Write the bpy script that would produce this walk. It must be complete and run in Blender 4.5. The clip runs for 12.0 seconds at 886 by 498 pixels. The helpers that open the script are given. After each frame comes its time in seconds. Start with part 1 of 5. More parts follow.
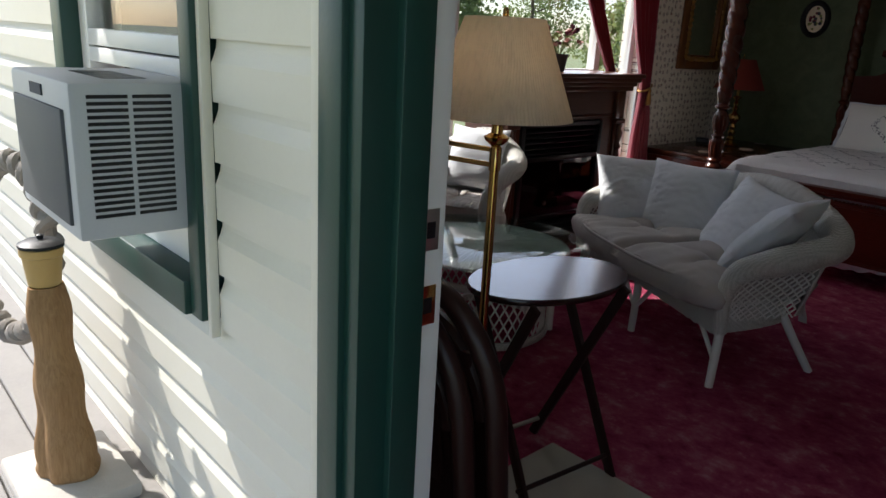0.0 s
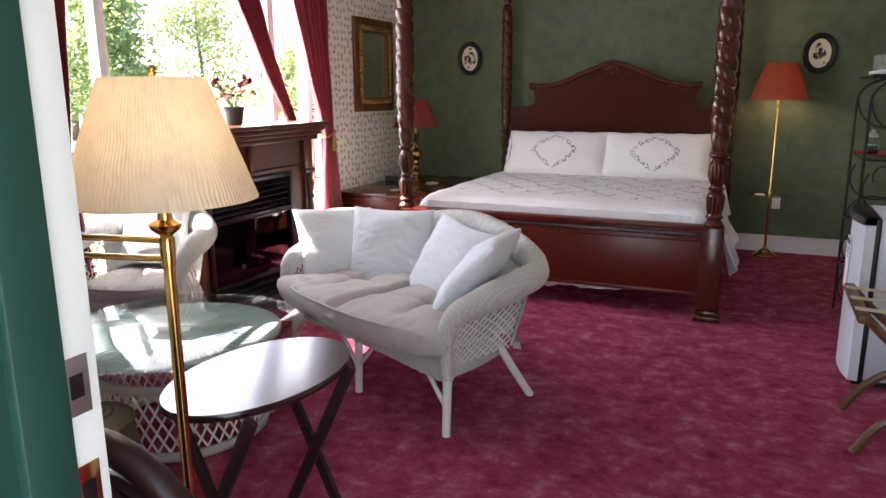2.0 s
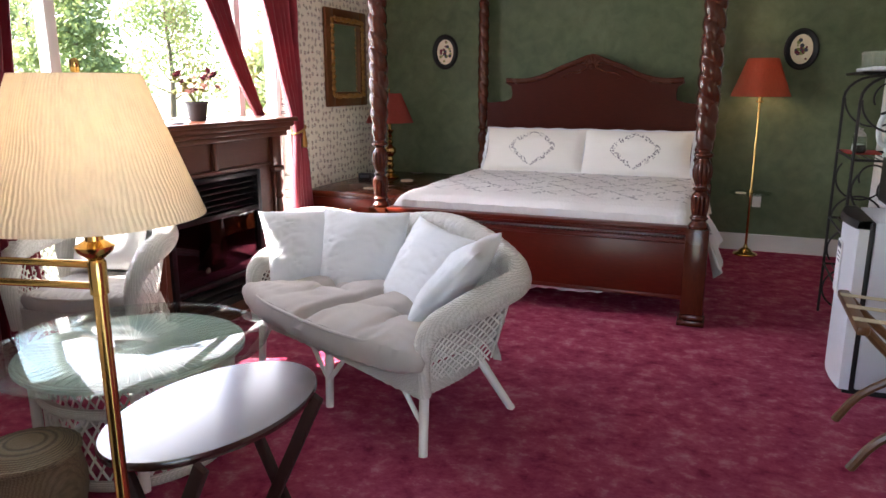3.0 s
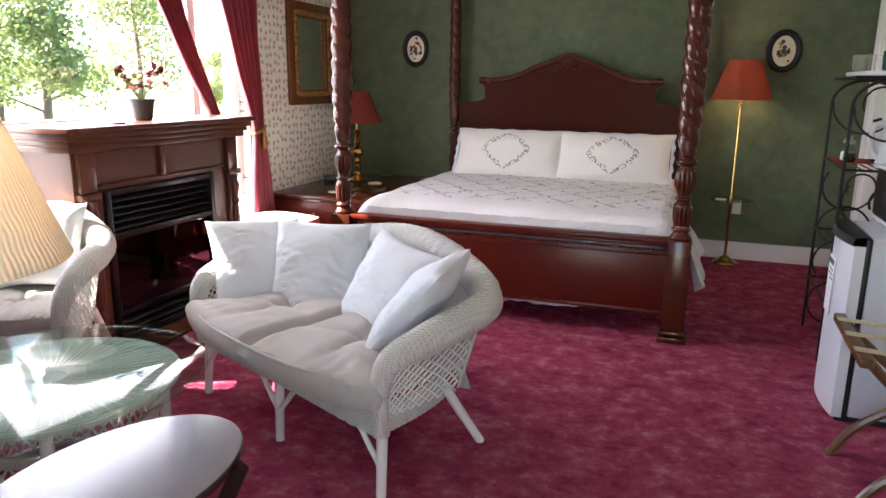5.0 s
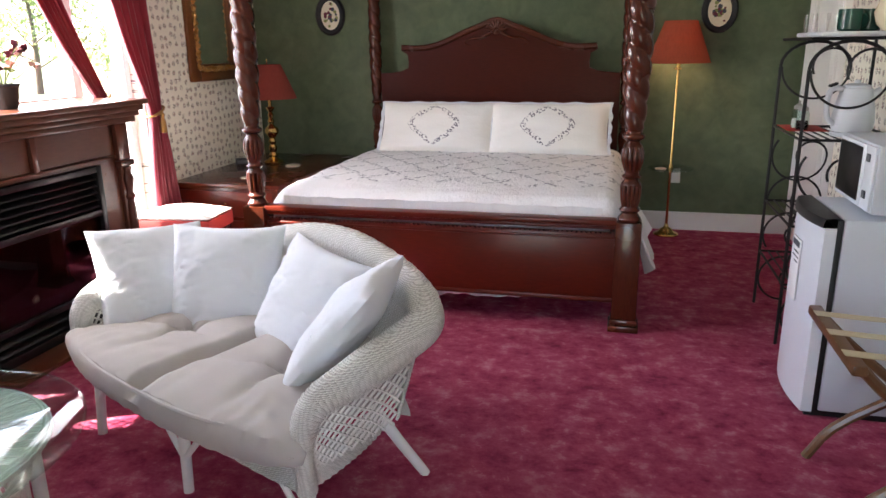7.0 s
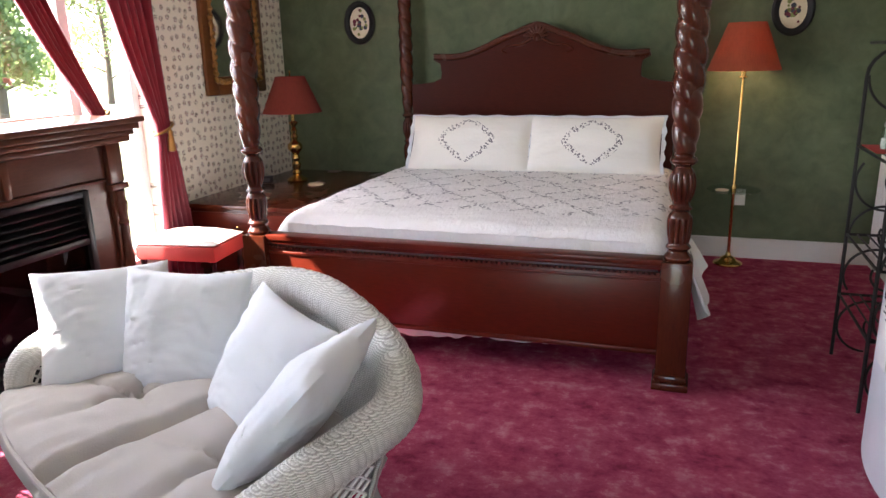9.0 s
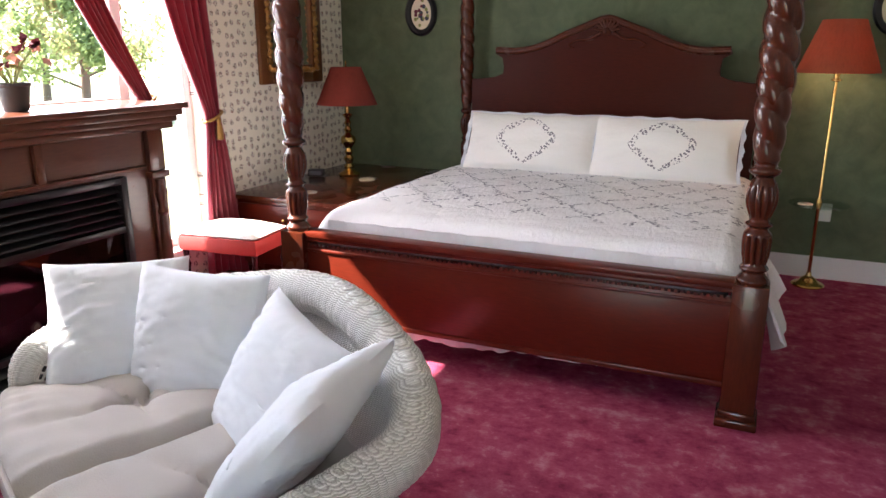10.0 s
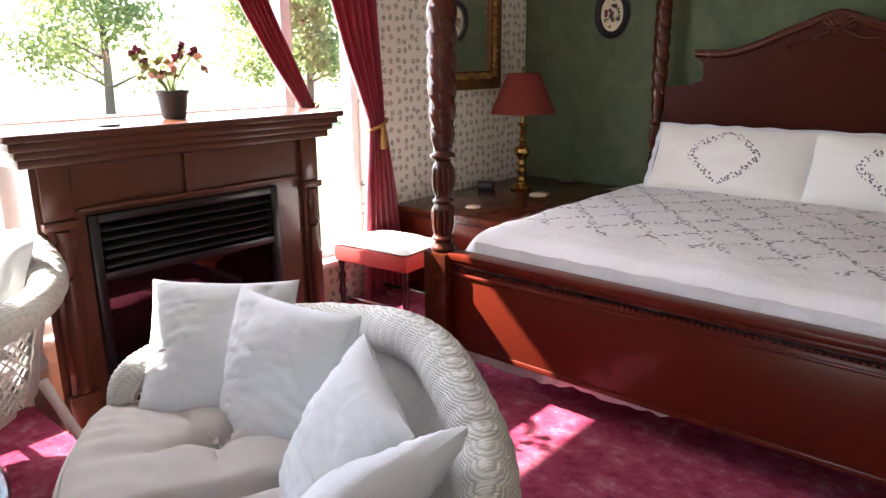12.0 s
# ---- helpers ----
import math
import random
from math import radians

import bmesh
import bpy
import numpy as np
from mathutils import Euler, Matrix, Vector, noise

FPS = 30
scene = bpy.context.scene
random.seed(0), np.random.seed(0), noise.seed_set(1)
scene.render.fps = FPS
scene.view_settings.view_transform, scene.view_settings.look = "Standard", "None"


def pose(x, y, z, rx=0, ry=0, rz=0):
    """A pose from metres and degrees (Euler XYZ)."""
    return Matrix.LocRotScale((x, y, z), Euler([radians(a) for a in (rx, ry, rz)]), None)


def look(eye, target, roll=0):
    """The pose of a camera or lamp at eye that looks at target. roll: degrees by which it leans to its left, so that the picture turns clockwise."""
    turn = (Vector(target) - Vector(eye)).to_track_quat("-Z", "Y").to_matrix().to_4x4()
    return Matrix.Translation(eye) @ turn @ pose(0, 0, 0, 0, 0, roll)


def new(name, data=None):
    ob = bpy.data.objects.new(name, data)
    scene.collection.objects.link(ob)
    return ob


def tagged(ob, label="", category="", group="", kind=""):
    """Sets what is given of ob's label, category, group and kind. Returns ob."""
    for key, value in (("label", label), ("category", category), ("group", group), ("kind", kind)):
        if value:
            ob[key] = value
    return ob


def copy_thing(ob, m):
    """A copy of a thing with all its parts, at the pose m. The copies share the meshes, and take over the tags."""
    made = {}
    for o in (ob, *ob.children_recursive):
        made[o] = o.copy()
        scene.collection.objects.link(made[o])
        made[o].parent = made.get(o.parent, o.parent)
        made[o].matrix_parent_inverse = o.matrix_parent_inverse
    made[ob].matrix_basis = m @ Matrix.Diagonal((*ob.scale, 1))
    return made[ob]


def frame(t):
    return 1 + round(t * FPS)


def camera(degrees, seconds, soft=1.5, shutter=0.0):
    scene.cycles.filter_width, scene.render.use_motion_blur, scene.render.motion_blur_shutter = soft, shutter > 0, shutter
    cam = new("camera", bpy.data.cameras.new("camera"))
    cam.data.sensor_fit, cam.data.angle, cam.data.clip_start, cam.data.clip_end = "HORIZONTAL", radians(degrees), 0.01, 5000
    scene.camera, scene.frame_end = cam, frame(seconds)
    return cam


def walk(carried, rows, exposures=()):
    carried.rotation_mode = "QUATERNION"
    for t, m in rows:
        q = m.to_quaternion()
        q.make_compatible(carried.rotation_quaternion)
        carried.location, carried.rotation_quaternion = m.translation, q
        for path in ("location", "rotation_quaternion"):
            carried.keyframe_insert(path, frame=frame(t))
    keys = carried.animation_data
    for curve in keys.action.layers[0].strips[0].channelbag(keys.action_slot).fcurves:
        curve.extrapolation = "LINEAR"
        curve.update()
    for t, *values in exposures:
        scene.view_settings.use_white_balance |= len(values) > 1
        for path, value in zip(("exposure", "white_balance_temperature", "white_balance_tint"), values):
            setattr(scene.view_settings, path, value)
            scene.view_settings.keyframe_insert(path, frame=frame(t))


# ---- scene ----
cam = camera(63.8, 12.0)
PATH = [
    (0, (0.133, -1.276, 1.398), (-1.284, 0.016, 0.831), 3.2),
    (0.5, (0.165, -1.192, 1.398), (-1.001, 0.334, 0.838), 2.7),
    (1, (0.157, -1.118, 1.409), (-0.768, 0.578, 0.891), 0.5),
    (1.5, (0.072, -1.063, 1.426), (-0.766, 0.699, 0.986), 0.4),
    (2, (-0.048, -1.028, 1.424), (-0.835, 0.760, 0.993), -0.3),
    (2.5, (-0.119, -0.957, 1.424), (-0.825, 0.861, 0.983), -0.2),
    (3, (-0.135, -0.843, 1.436), (-0.855, 0.969, 0.987), -0.0),
    (5, (-0.204, -0.541, 1.451), (-0.856, 1.293, 0.995), 0.7),
    (5.5, (-0.271, -0.389, 1.467), (-0.825, 1.461, 0.948), 0.3),
    (6, (-0.329, -0.304, 1.490), (-0.812, 1.575, 1.006), -0.7),
    (6.5, (-0.372, -0.233, 1.502), (-0.781, 1.651, 0.969), -0.8),
    (7, (-0.344, -0.117, 1.487), (-0.802, 1.751, 0.939), -0.7),
    (9, (-0.260, 0.449, 1.496), (-0.886, 2.273, 0.968), -1.4),
    (9.5, (-0.332, 0.552, 1.473), (-1.026, 2.346, 0.925), -2.1),
    (10, (-0.274, 0.724, 1.463), (-1.066, 2.483, 0.930), -0.0),
    (10.5, (-0.206, 0.862, 1.460), (-1.065, 2.567, 0.867), 0.3),
    (11, (-0.221, 0.998, 1.453), (-1.105, 2.704, 0.898), 0.2),
    (11.5, (-0.275, 1.111, 1.450), (-1.296, 2.730, 0.872), -1.0),
    (12, (-0.288, 1.202, 1.460), (-1.553, 2.662, 0.943), -0.5),
]
EXPO = [(0.0, 0.7, 6100, 12), (0.5, 1.5, 6150, 12), (0.8, 2.55, 6250, 14), (1.0, 3.0, 6300, 15), (1.4, 3.15, 6300, 16), (3.0, 3.2, 6300, 17), (6.5, 3.4, 6300, 16), (9.5, 3.4, 6300, 16), (12.0, 3.15, 6350, 16)]
walk(cam, [(t, look(eye, target, roll)) for t, eye, target, roll in PATH],
     exposures=EXPO)

# ---- world, sun, lamps ----
SUN_DIR = Vector((1.0, 0.30, -0.97)).normalized()
world = bpy.data.worlds.new("sky")
scene.world = world
world.use_nodes = True
wn = world.node_tree.nodes
sky = wn.new("ShaderNodeTexSky")
sky.sky_type = "NISHITA"
sky.sun_disc = False
sky.sun_elevation = math.asin(-SUN_DIR.z)
sky.sun_rotation = math.atan2(-SUN_DIR.x, -SUN_DIR.y)
wn["Background"].inputs[1].default_value = 0.15
world.node_tree.links.new(sky.outputs[0], wn["Background"].inputs[0])
sun = new("sun", bpy.data.lights.new("sun", "SUN"))
sun.data.energy, sun.data.angle, sun.data.color = 5.0, radians(0.6), (1.0, 0.93, 0.82)
sun.matrix_world = look((0, 0, 20), Vector((0, 0, 20)) + SUN_DIR)


def lamp_point(name, x, y, z, watts, colour, radius=0.04):
    l = bpy.data.lights.new(name, "POINT")
    l.energy, l.color, l.shadow_soft_size = watts, colour, radius
    ob = new(name, l)
    ob.location = (x, y, z)
    return ob


def lamp_area(name, eye, target, w, h, watts, colour):
    l = bpy.data.lights.new(name, "AREA")
    l.shape, l.size, l.size_y, l.energy, l.color = "RECTANGLE", w, h, watts, colour
    ob = new(name, l)
    ob.matrix_world = look(eye, target)
    return ob


# daylight of the big window and of the open door
lamp_area("window_daylight", (-3.60, 3.0, 1.45), (0, 3.0, 1.2), 2.5, 2.1, 13, (0.95, 0.95, 1.0))
lamp_area("doorway_daylight", (-0.36, -0.60, 1.1), (-0.36, 3, 0.9), 0.85, 1.9, 0.4, (0.93, 0.97, 1.0))
lamp_point("floor_lamp_bulb", -1.16, 0.07, 1.33, 0.42, (1.0, 0.78, 0.55))
lamp_point("reading_lamp_bulb", 0.08, 5.72, 1.46, 0.55, (1.0, 0.62, 0.3))

# ---- materials ----


class Mat:
    """A small wrapper that builds one procedural material."""

    def __init__(self, name, rough=0.6, metal=0.0, coord="Object"):
        self.m = bpy.data.materials.new(name)
        self.m.use_nodes = True
        self.t = self.m.node_tree
        self.b = self.t.nodes["Principled BSDF"]
        self.b.inputs["Roughness"].default_value = rough
        self.b.inputs["Metallic"].default_value = metal
        self.co = self.n("ShaderNodeTexCoord").outputs[coord]

    def n(self, kind, **props):
        node = self.t.nodes.new(kind)
        for k, v in props.items():
            node.inputs[k.replace("_", " ")].default_value = v
        return node

    def link(self, a, b):
        self.t.links.new(a, b)

    def mapped(self, scale=(1, 1, 1), rot=(0, 0, 0)):
        mp = self.n("ShaderNodeMapping")
        mp.inputs["Scale"].default_value = scale
        mp.inputs["Rotation"].default_value = rot
        self.link(self.co, mp.inputs["Vector"])
        return mp.outputs[0]

    def noise(self, scale, detail=4, rough=0.55, vec=None, distort=0.0):
        nd = self.n("ShaderNodeTexNoise", Scale=scale, Detail=detail, Roughness=rough, Distortion=distort)
        self.link(vec or self.co, nd.inputs["Vector"])
        return nd.outputs["Fac"]

    def ramp(self, fac, stops):
        r = self.n("ShaderNodeValToRGB")
        els = r.color_ramp.elements
        while len(els) < len(stops):
            els.new(0.5)
        for e, (p, c) in zip(els, stops):
            e.position, e.color = p, (*c, 1)
        self.link(fac, r.inputs[0])
        return r.outputs[0]

    def mix(self, fac, a, b, mode="MIX"):
        x = self.n("ShaderNodeMix")
        x.data_type, x.blend_type = "RGBA", mode
        for s, v in ((x.inputs["Factor"], fac), (x.inputs["A"], a), (x.inputs["B"], b)):
            if isinstance(v, bpy.types.NodeSocket):
                self.link(v, s)
            elif isinstance(v, tuple):
                s.default_value = (*v, 1)
            else:
                s.default_value = v
        return x.outputs["Result"]

    def math(self, op, a, b=0.0):
        x = self.t.nodes.new("ShaderNodeMath")
        x.operation = op
        for s, v in zip(x.inputs, (a, b)):
            if isinstance(v, bpy.types.NodeSocket):
                self.link(v, s)
            else:
                s.default_value = v
        return x.outputs[0]

    def xyz(self, vec=None):
        s = self.n("ShaderNodeSeparateXYZ")
        self.link(vec or self.co, s.inputs[0])
        return s.outputs

    def colour(self, c):
        if isinstance(c, tuple):
            self.b.inputs["Base Color"].default_value = (*c, 1)
        else:
            self.link(c, self.b.inputs["Base Color"])
        return self

    def bump(self, h, strength=0.3, dist=0.01):
        bp = self.n("ShaderNodeBump", Strength=strength, Distance=dist)
        self.link(h, bp.inputs["Height"])
        self.link(bp.outputs[0], self.b.inputs["Normal"])
        return self

    def rough(self, fac, lo, hi):
        r = self.n("ShaderNodeMapRange")
        r.inputs["To Min"].default_value, r.inputs["To Max"].default_value = lo, hi
        self.link(fac, r.inputs["Value"])
        self.link(r.outputs[0], self.b.inputs["Roughness"])
        return self


def mottled(name, dark, light, scale=6.0, fine=120.0, rough=0.6, bump=0.15, metal=0.0, dist=0.004):
    m = Mat(name, rough, metal)
    big, small = m.noise(scale, 5), m.noise(fine, 3)
    c = m.mix(big, dark, light)
    c = m.mix(m.math("MULTIPLY", small, 0.5), c, light)
    return m.colour(c).bump(small, bump, dist).rough(big, rough - 0.07, min(1, rough + 0.07)).m


def wood(name, dark, light, rough=0.3, along=(1, 1, 12), coat=0.3):
    m = Mat(name, rough)
    m.b.inputs["Specular IOR Level"].default_value = 0.25
    v = m.mapped(along)
    g = m.noise(14, 6, 0.6, v, 0.6)
    s = m.noise(3.0, 3)
    c = m.mix(g, dark, light)
    c = m.mix(m.math("MULTIPLY", s, 0.4), c, dark)
    m.b.inputs["Coat Weight"].default_value = coat
    m.b.inputs["Coat Roughness"].default_value = 0.12
    return m.colour(c).bump(g, 0.06, 0.002).rough(s, rough - 0.06, rough + 0.1).m


def make_carpet():
    m = Mat("carpet_pile", 0.95)
    a, b, c = m.noise(1.4, 4, 0.6), m.noise(6.5, 5, 0.65, None, 0.15), m.noise(240, 2)
    f = m.noise(15, 6, 0.72, m.mapped((1, 1.1, 1)))
    g = m.math("ADD", m.math("MULTIPLY", b, 0.55), m.math("MULTIPLY", f, 0.45))
    col = m.ramp(g, [(0.36, (0.23, 0.023, 0.060)), (0.45, (0.48, 0.066, 0.148)), (0.53, (0.62, 0.13, 0.215)), (0.66, (0.80, 0.36, 0.42))])
    col = m.mix(m.math("MULTIPLY", a, 0.45), col, (0.33, 0.036, 0.085))
    fleck = m.math("MULTIPLY", m.math("GREATER_THAN", f, 0.585), m.math("GREATER_THAN", b, 0.47))
    col = m.mix(m.math("MULTIPLY", fleck, 0.25), col, (0.76, 0.38, 0.42))
    col = m.mix(m.math("MULTIPLY", c, 0.35), col, (0.24, 0.021, 0.06))
    h = m.math("ADD", m.math("MULTIPLY", f, 1.4), c)
    m.b.inputs["Specular IOR Level"].default_value = 0.1
    return m.colour(col).bump(h, 1.0, 0.02).m


def make_green_wall():
    m = Mat("sponged_green_paint", 0.7)
    a, b, c = m.noise(1.3, 4), m.noise(9, 6, 0.65, None, 0.5), m.noise(150, 3)
    col = m.ramp(m.math("ADD", m.math("MULTIPLY", a, 0.5), m.math("MULTIPLY", b, 0.5)),
                 [(0.3, (0.052, 0.075, 0.036)), (0.5, (0.090, 0.118, 0.060)), (0.7, (0.135, 0.16, 0.09))])
    return m.colour(col).bump(c, 0.15, 0.003).m


def make_wallpaper(name, axis):
    """Cream paper with small sprigs; axis is the wall's normal."""
    m = Mat(name, 0.75)
    rot = (0, radians(90), 0) if axis == "x" else (radians(90), 0, 0)
    mp = m.n("ShaderNodeMapping")
    mp.vector_type = "POINT"
    mp.inputs["Rotation"].default_value = rot
    m.link(m.co, mp.inputs["Vector"])
    vo = m.n("ShaderNodeTexVoronoi", Scale=16.0, Randomness=0.5)
    vo.voronoi_dimensions = "2D"
    m.link(mp.outputs[0], vo.inputs["Vector"])
    fine = m.n("ShaderNodeTexVoronoi", Scale=110.0)
    fine.voronoi_dimensions = "2D"
    m.link(mp.outputs[0], fine.inputs["Vector"])
    near = m.math("LESS_THAN", vo.outputs["Distance"], 0.30)
    leaf = m.math("LESS_THAN", fine.outputs["Distance"], 0.46)
    hue = m.n("ShaderNodeSeparateColor")
    m.link(fine.outputs["Color"], hue.inputs[0])
    tint = m.ramp(hue.outputs[0], [(0.0, (0.20, 0.20, 0.12)), (0.45, (0.13, 0.13, 0.11)), (0.75, (0.33, 0.12, 0.12)), (1.0, (0.15, 0.16, 0.2))])
    stem = m.math("MULTIPLY", near, leaf)
    base = m.mix(m.noise(2.5, 4), (0.74, 0.69, 0.58), (0.82, 0.78, 0.68))
    return m.colour(m.mix(m.math("MULTIPLY", stem, 0.95), base, tint)).bump(m.noise(220, 2), 0.1, 0.002).m


def make_quilt():
    m = Mat("embroidered_quilt", 0.85)
    x, y, z = m.xyz()
    wob = m.math("MULTIPLY", m.math("SUBTRACT", m.noise(14, 3), 0.5), 0.09)

    def lines(sgn):
        s = m.math("ADD", m.math("MULTIPLY", x, 1.0), m.math("MULTIPLY", y, sgn * 0.8))
        s = m.math("ADD", s, wob)
        f = m.math("ABSOLUTE", m.math("SUBTRACT", m.math("FRACT", m.math("MULTIPLY", s, 3.5)), 0.5))
        return m.math("LESS_THAN", f, 0.085)

    lat = m.math("MAXIMUM", lines(1), lines(-1))
    vo = m.n("ShaderNodeTexVoronoi", Scale=44.0)
    m.link(m.co, vo.inputs["Vector"])
    dots = m.math("LESS_THAN", vo.outputs["Distance"], 0.43)
    field = m.math("MULTIPLY", m.math("GREATER_THAN", y, 0.42), m.math("GREATER_THAN", z, 0.50))
    mask = m.math("MULTIPLY", m.math("MULTIPLY", lat, dots), field)
    base = m.mix(m.noise(5, 3), (0.72, 0.70, 0.70), (0.80, 0.785, 0.77))
    col = m.mix(m.math("MULTIPLY", mask, 0.85), base, (0.13, 0.13, 0.15))
    v = m.mapped((60, 22, 30))
    st = m.noise(1.0, 3, 0.5, v)
    return m.colour(col).bump(m.math("ADD", st, m.math("MULTIPLY", m.noise(9, 3), 1.5)), 0.5, 0.012).m


def make_sham():
    """White pillow sham with a sewn diamond wreath; local x across, z up."""
    m = Mat("embroidered_sham", 0.85)
    x, y, z = m.xyz()
    r = m.math("ADD", m.math("POWER", m.math("MULTIPLY", m.math("ABSOLUTE", x), 5.0), 1.35), m.math("POWER", m.math("MULTIPLY", m.math("ABSOLUTE", z), 6.4), 1.35))
    r = m.math("ADD", r, m.math("MULTIPLY", m.math("SUBTRACT", m.noise(20, 2), 0.5), 0.4))
    ring = m.math("LESS_THAN", m.math("ABSOLUTE", m.math("SUBTRACT", r, 0.92)), 0.16)
    vo = m.n("ShaderNodeTexVoronoi", Scale=62.0)
    m.link(m.co, vo.inputs["Vector"])
    dots = m.math("LESS_THAN", vo.outputs["Distance"], 0.42)
    front = m.math("LESS_THAN", y, 0.0)
    mask = m.math("MULTIPLY", m.math("MULTIPLY", ring, dots), front)
    col = m.mix(m.math("MULTIPLY", mask, 0.9), (0.80, 0.77, 0.72), (0.10, 0.085, 0.11))
    return m.colour(col).bump(m.noise(40, 3), 0.35, 0.006).m


def make_weave(name, dark, light, scale=90.0):
    m = Mat(name, 0.5)
    w1 = m.n("ShaderNodeTexWave", Scale=scale, Distortion=1.0)
    w1.bands_direction = "Z"
    m.link(m.co, w1.inputs["Vector"])
    w2 = m.n("ShaderNodeTexWave", Scale=scale * 0.5, Distortion=1.0)
    w2.bands_direction = "X"
    m.link(m.co, w2.inputs["Vector"])
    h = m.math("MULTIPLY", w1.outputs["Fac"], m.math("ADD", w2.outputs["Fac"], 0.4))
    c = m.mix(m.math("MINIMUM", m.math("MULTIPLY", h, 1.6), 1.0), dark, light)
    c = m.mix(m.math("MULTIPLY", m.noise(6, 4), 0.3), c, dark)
    return m.colour(c).bump(h, 0.6, 0.006).m


def make_shade(name, colour, trans):
    m = Mat(name, 0.9)
    x, y, z = m.xyz()
    ang = m.math("ARCTAN2", y, x)
    pl = m.math("SINE", m.math("ADD", m.math("MULTIPLY", ang, 130), m.math("MULTIPLY", m.noise(9, 3), 22)))
    m.bump(pl, 0.45, 0.004)
    c = m.mix(m.math("MULTIPLY", m.noise(30, 3), 0.25), colour, tuple(q * 0.8 for q in colour))
    # upright streaks paint the darker pleat folds into the cloth colour
    fold_shading = m.noise(1.0, 4, 0.6, m.mapped((70, 70, 3)))
    c = m.mix(m.math("MULTIPLY", m.math("MAXIMUM", m.math("SUBTRACT", fold_shading, 0.45), 0.0), 1.2), c, tuple(q * 0.62 for q in colour))
    m.colour(c)
    tr = m.n("ShaderNodeBsdfTranslucent")
    m.link(c, tr.inputs[0])
    mx = m.n("ShaderNodeMixShader", Fac=trans)
    m.link(m.b.outputs[0], mx.inputs[1])
    m.link(tr.outputs[0], mx.inputs[2])
    m.link(mx.outputs[0], m.t.nodes["Material Output"].inputs[0])
    return m.m


def make_curtain():
    m = Mat("burgundy_satin", 0.42)
    c = m.mix(m.noise(30, 4, 0.6, m.mapped((1, 1, 0.15))), (0.17, 0.006, 0.018), (0.27, 0.014, 0.035))
    m.b.inputs["Sheen Weight"].default_value = 0.4
    m.colour(c).bump(m.noise(60, 2, 0.5, m.mapped((1, 1, 0.2))), 0.2, 0.004)
    tr = m.n("ShaderNodeBsdfTranslucent")
    m.link(c, tr.inputs[0])
    mx = m.n("ShaderNodeMixShader", Fac=0.3)
    m.link(m.b.outputs[0], mx.inputs[1])
    m.link(tr.outputs[0], mx.inputs[2])
    m.link(mx.outputs[0], m.t.nodes["Material Output"].inputs[0])
    return m.m


def make_leaf():
    m = Mat("tree_leaf", 0.6)
    c = m.mix(m.noise(0.6, 4), (0.10, 0.14, 0.04), (0.19, 0.24, 0.10))
    m.colour(c)
    tr = m.n("ShaderNodeBsdfTranslucent")
    m.link(m.mix(0.5, c, (0.34, 0.40, 0.14)), tr.inputs[0])
    mx = m.n("ShaderNodeMixShader", Fac=0.5)
    m.link(m.b.outputs[0], mx.inputs[1])
    m.link(tr.outputs[0], mx.inputs[2])
    m.link(mx.outputs[0], m.t.nodes["Material Output"].inputs[0])
    return m.m


def make_glass(name, tint=(1, 1, 1), rough=0.0, gloss=0.045):
    m = bpy.data.materials.new(name)
    m.use_nodes = True
    t = m.node_tree
    t.nodes.remove(t.nodes["Principled BSDF"])
    lw = t.nodes.new("ShaderNodeLayerWeight")
    lw.inputs[0].default_value = 0.5
    pw = t.nodes.new("ShaderNodeMath")
    pw.operation = "POWER"
    pw.inputs[1].default_value = 5.0
    t.links.new(lw.outputs["Facing"], pw.inputs[0])
    fr = t.nodes.new("ShaderNodeMath")
    fr.operation = "MULTIPLY_ADD"
    fr.inputs[1].default_value, fr.inputs[2].default_value = 0.93, gloss
    t.links.new(pw.outputs[0], fr.inputs[0])
    tp = t.nodes.new("ShaderNodeBsdfTransparent")
    tp.inputs[0].default_value = (*tint, 1)
    gl = t.nodes.new("ShaderNodeBsdfGlossy")
    gl.inputs["Roughness"].default_value = rough
    mx = t.nodes.new("ShaderNodeMixShader")
    t.links.new(fr.outputs[0], mx.inputs[0])
    t.links.new(tp.outputs[0], mx.inputs[1])
    t.links.new(gl.outputs[0], mx.inputs[2])
    t.links.new(mx.outputs[0], t.nodes["Material Output"].inputs[0])
    return m


def plain(name, c, rough=0.5, metal=0.0, bump=0.08):
    m = Mat(name, rough, metal)
    v = m.noise(35, 4)
    col = m.mix(m.math("MULTIPLY", v, 0.25), c, tuple(q * 0.75 for q in c))
    return m.colour(col).bump(m.noise(180, 2), bump, 0.002).rough(m.noise(9, 4), max(0.02, rough - 0.06), min(1, rough + 0.08)).m


CARPET = make_carpet()
GREEN = make_green_wall()
PAPER_X = make_wallpaper("floral_wallpaper", "x")
WHITE = mottled("white_gloss_paint", (0.70, 0.69, 0.66), (0.80, 0.79, 0.77), 4, 90, 0.4, 0.06)
CEIL = mottled("ceiling_paint", (0.72, 0.70, 0.66), (0.78, 0.76, 0.72), 3, 60, 0.8, 0.1)
PINK = mottled("magenta_gloss_paint", (0.15, 0.009, 0.034), (0.21, 0.016, 0.055), 5, 80, 0.35, 0.08)
TEAL = mottled("dark_green_gloss_paint", (0.006, 0.036, 0.028), (0.011, 0.050, 0.039), 5, 90, 0.4, 0.08)
SIDING = mottled("cream_vinyl_siding", (0.62, 0.59, 0.50), (0.72, 0.69, 0.60), 3, 70, 0.5, 0.1)
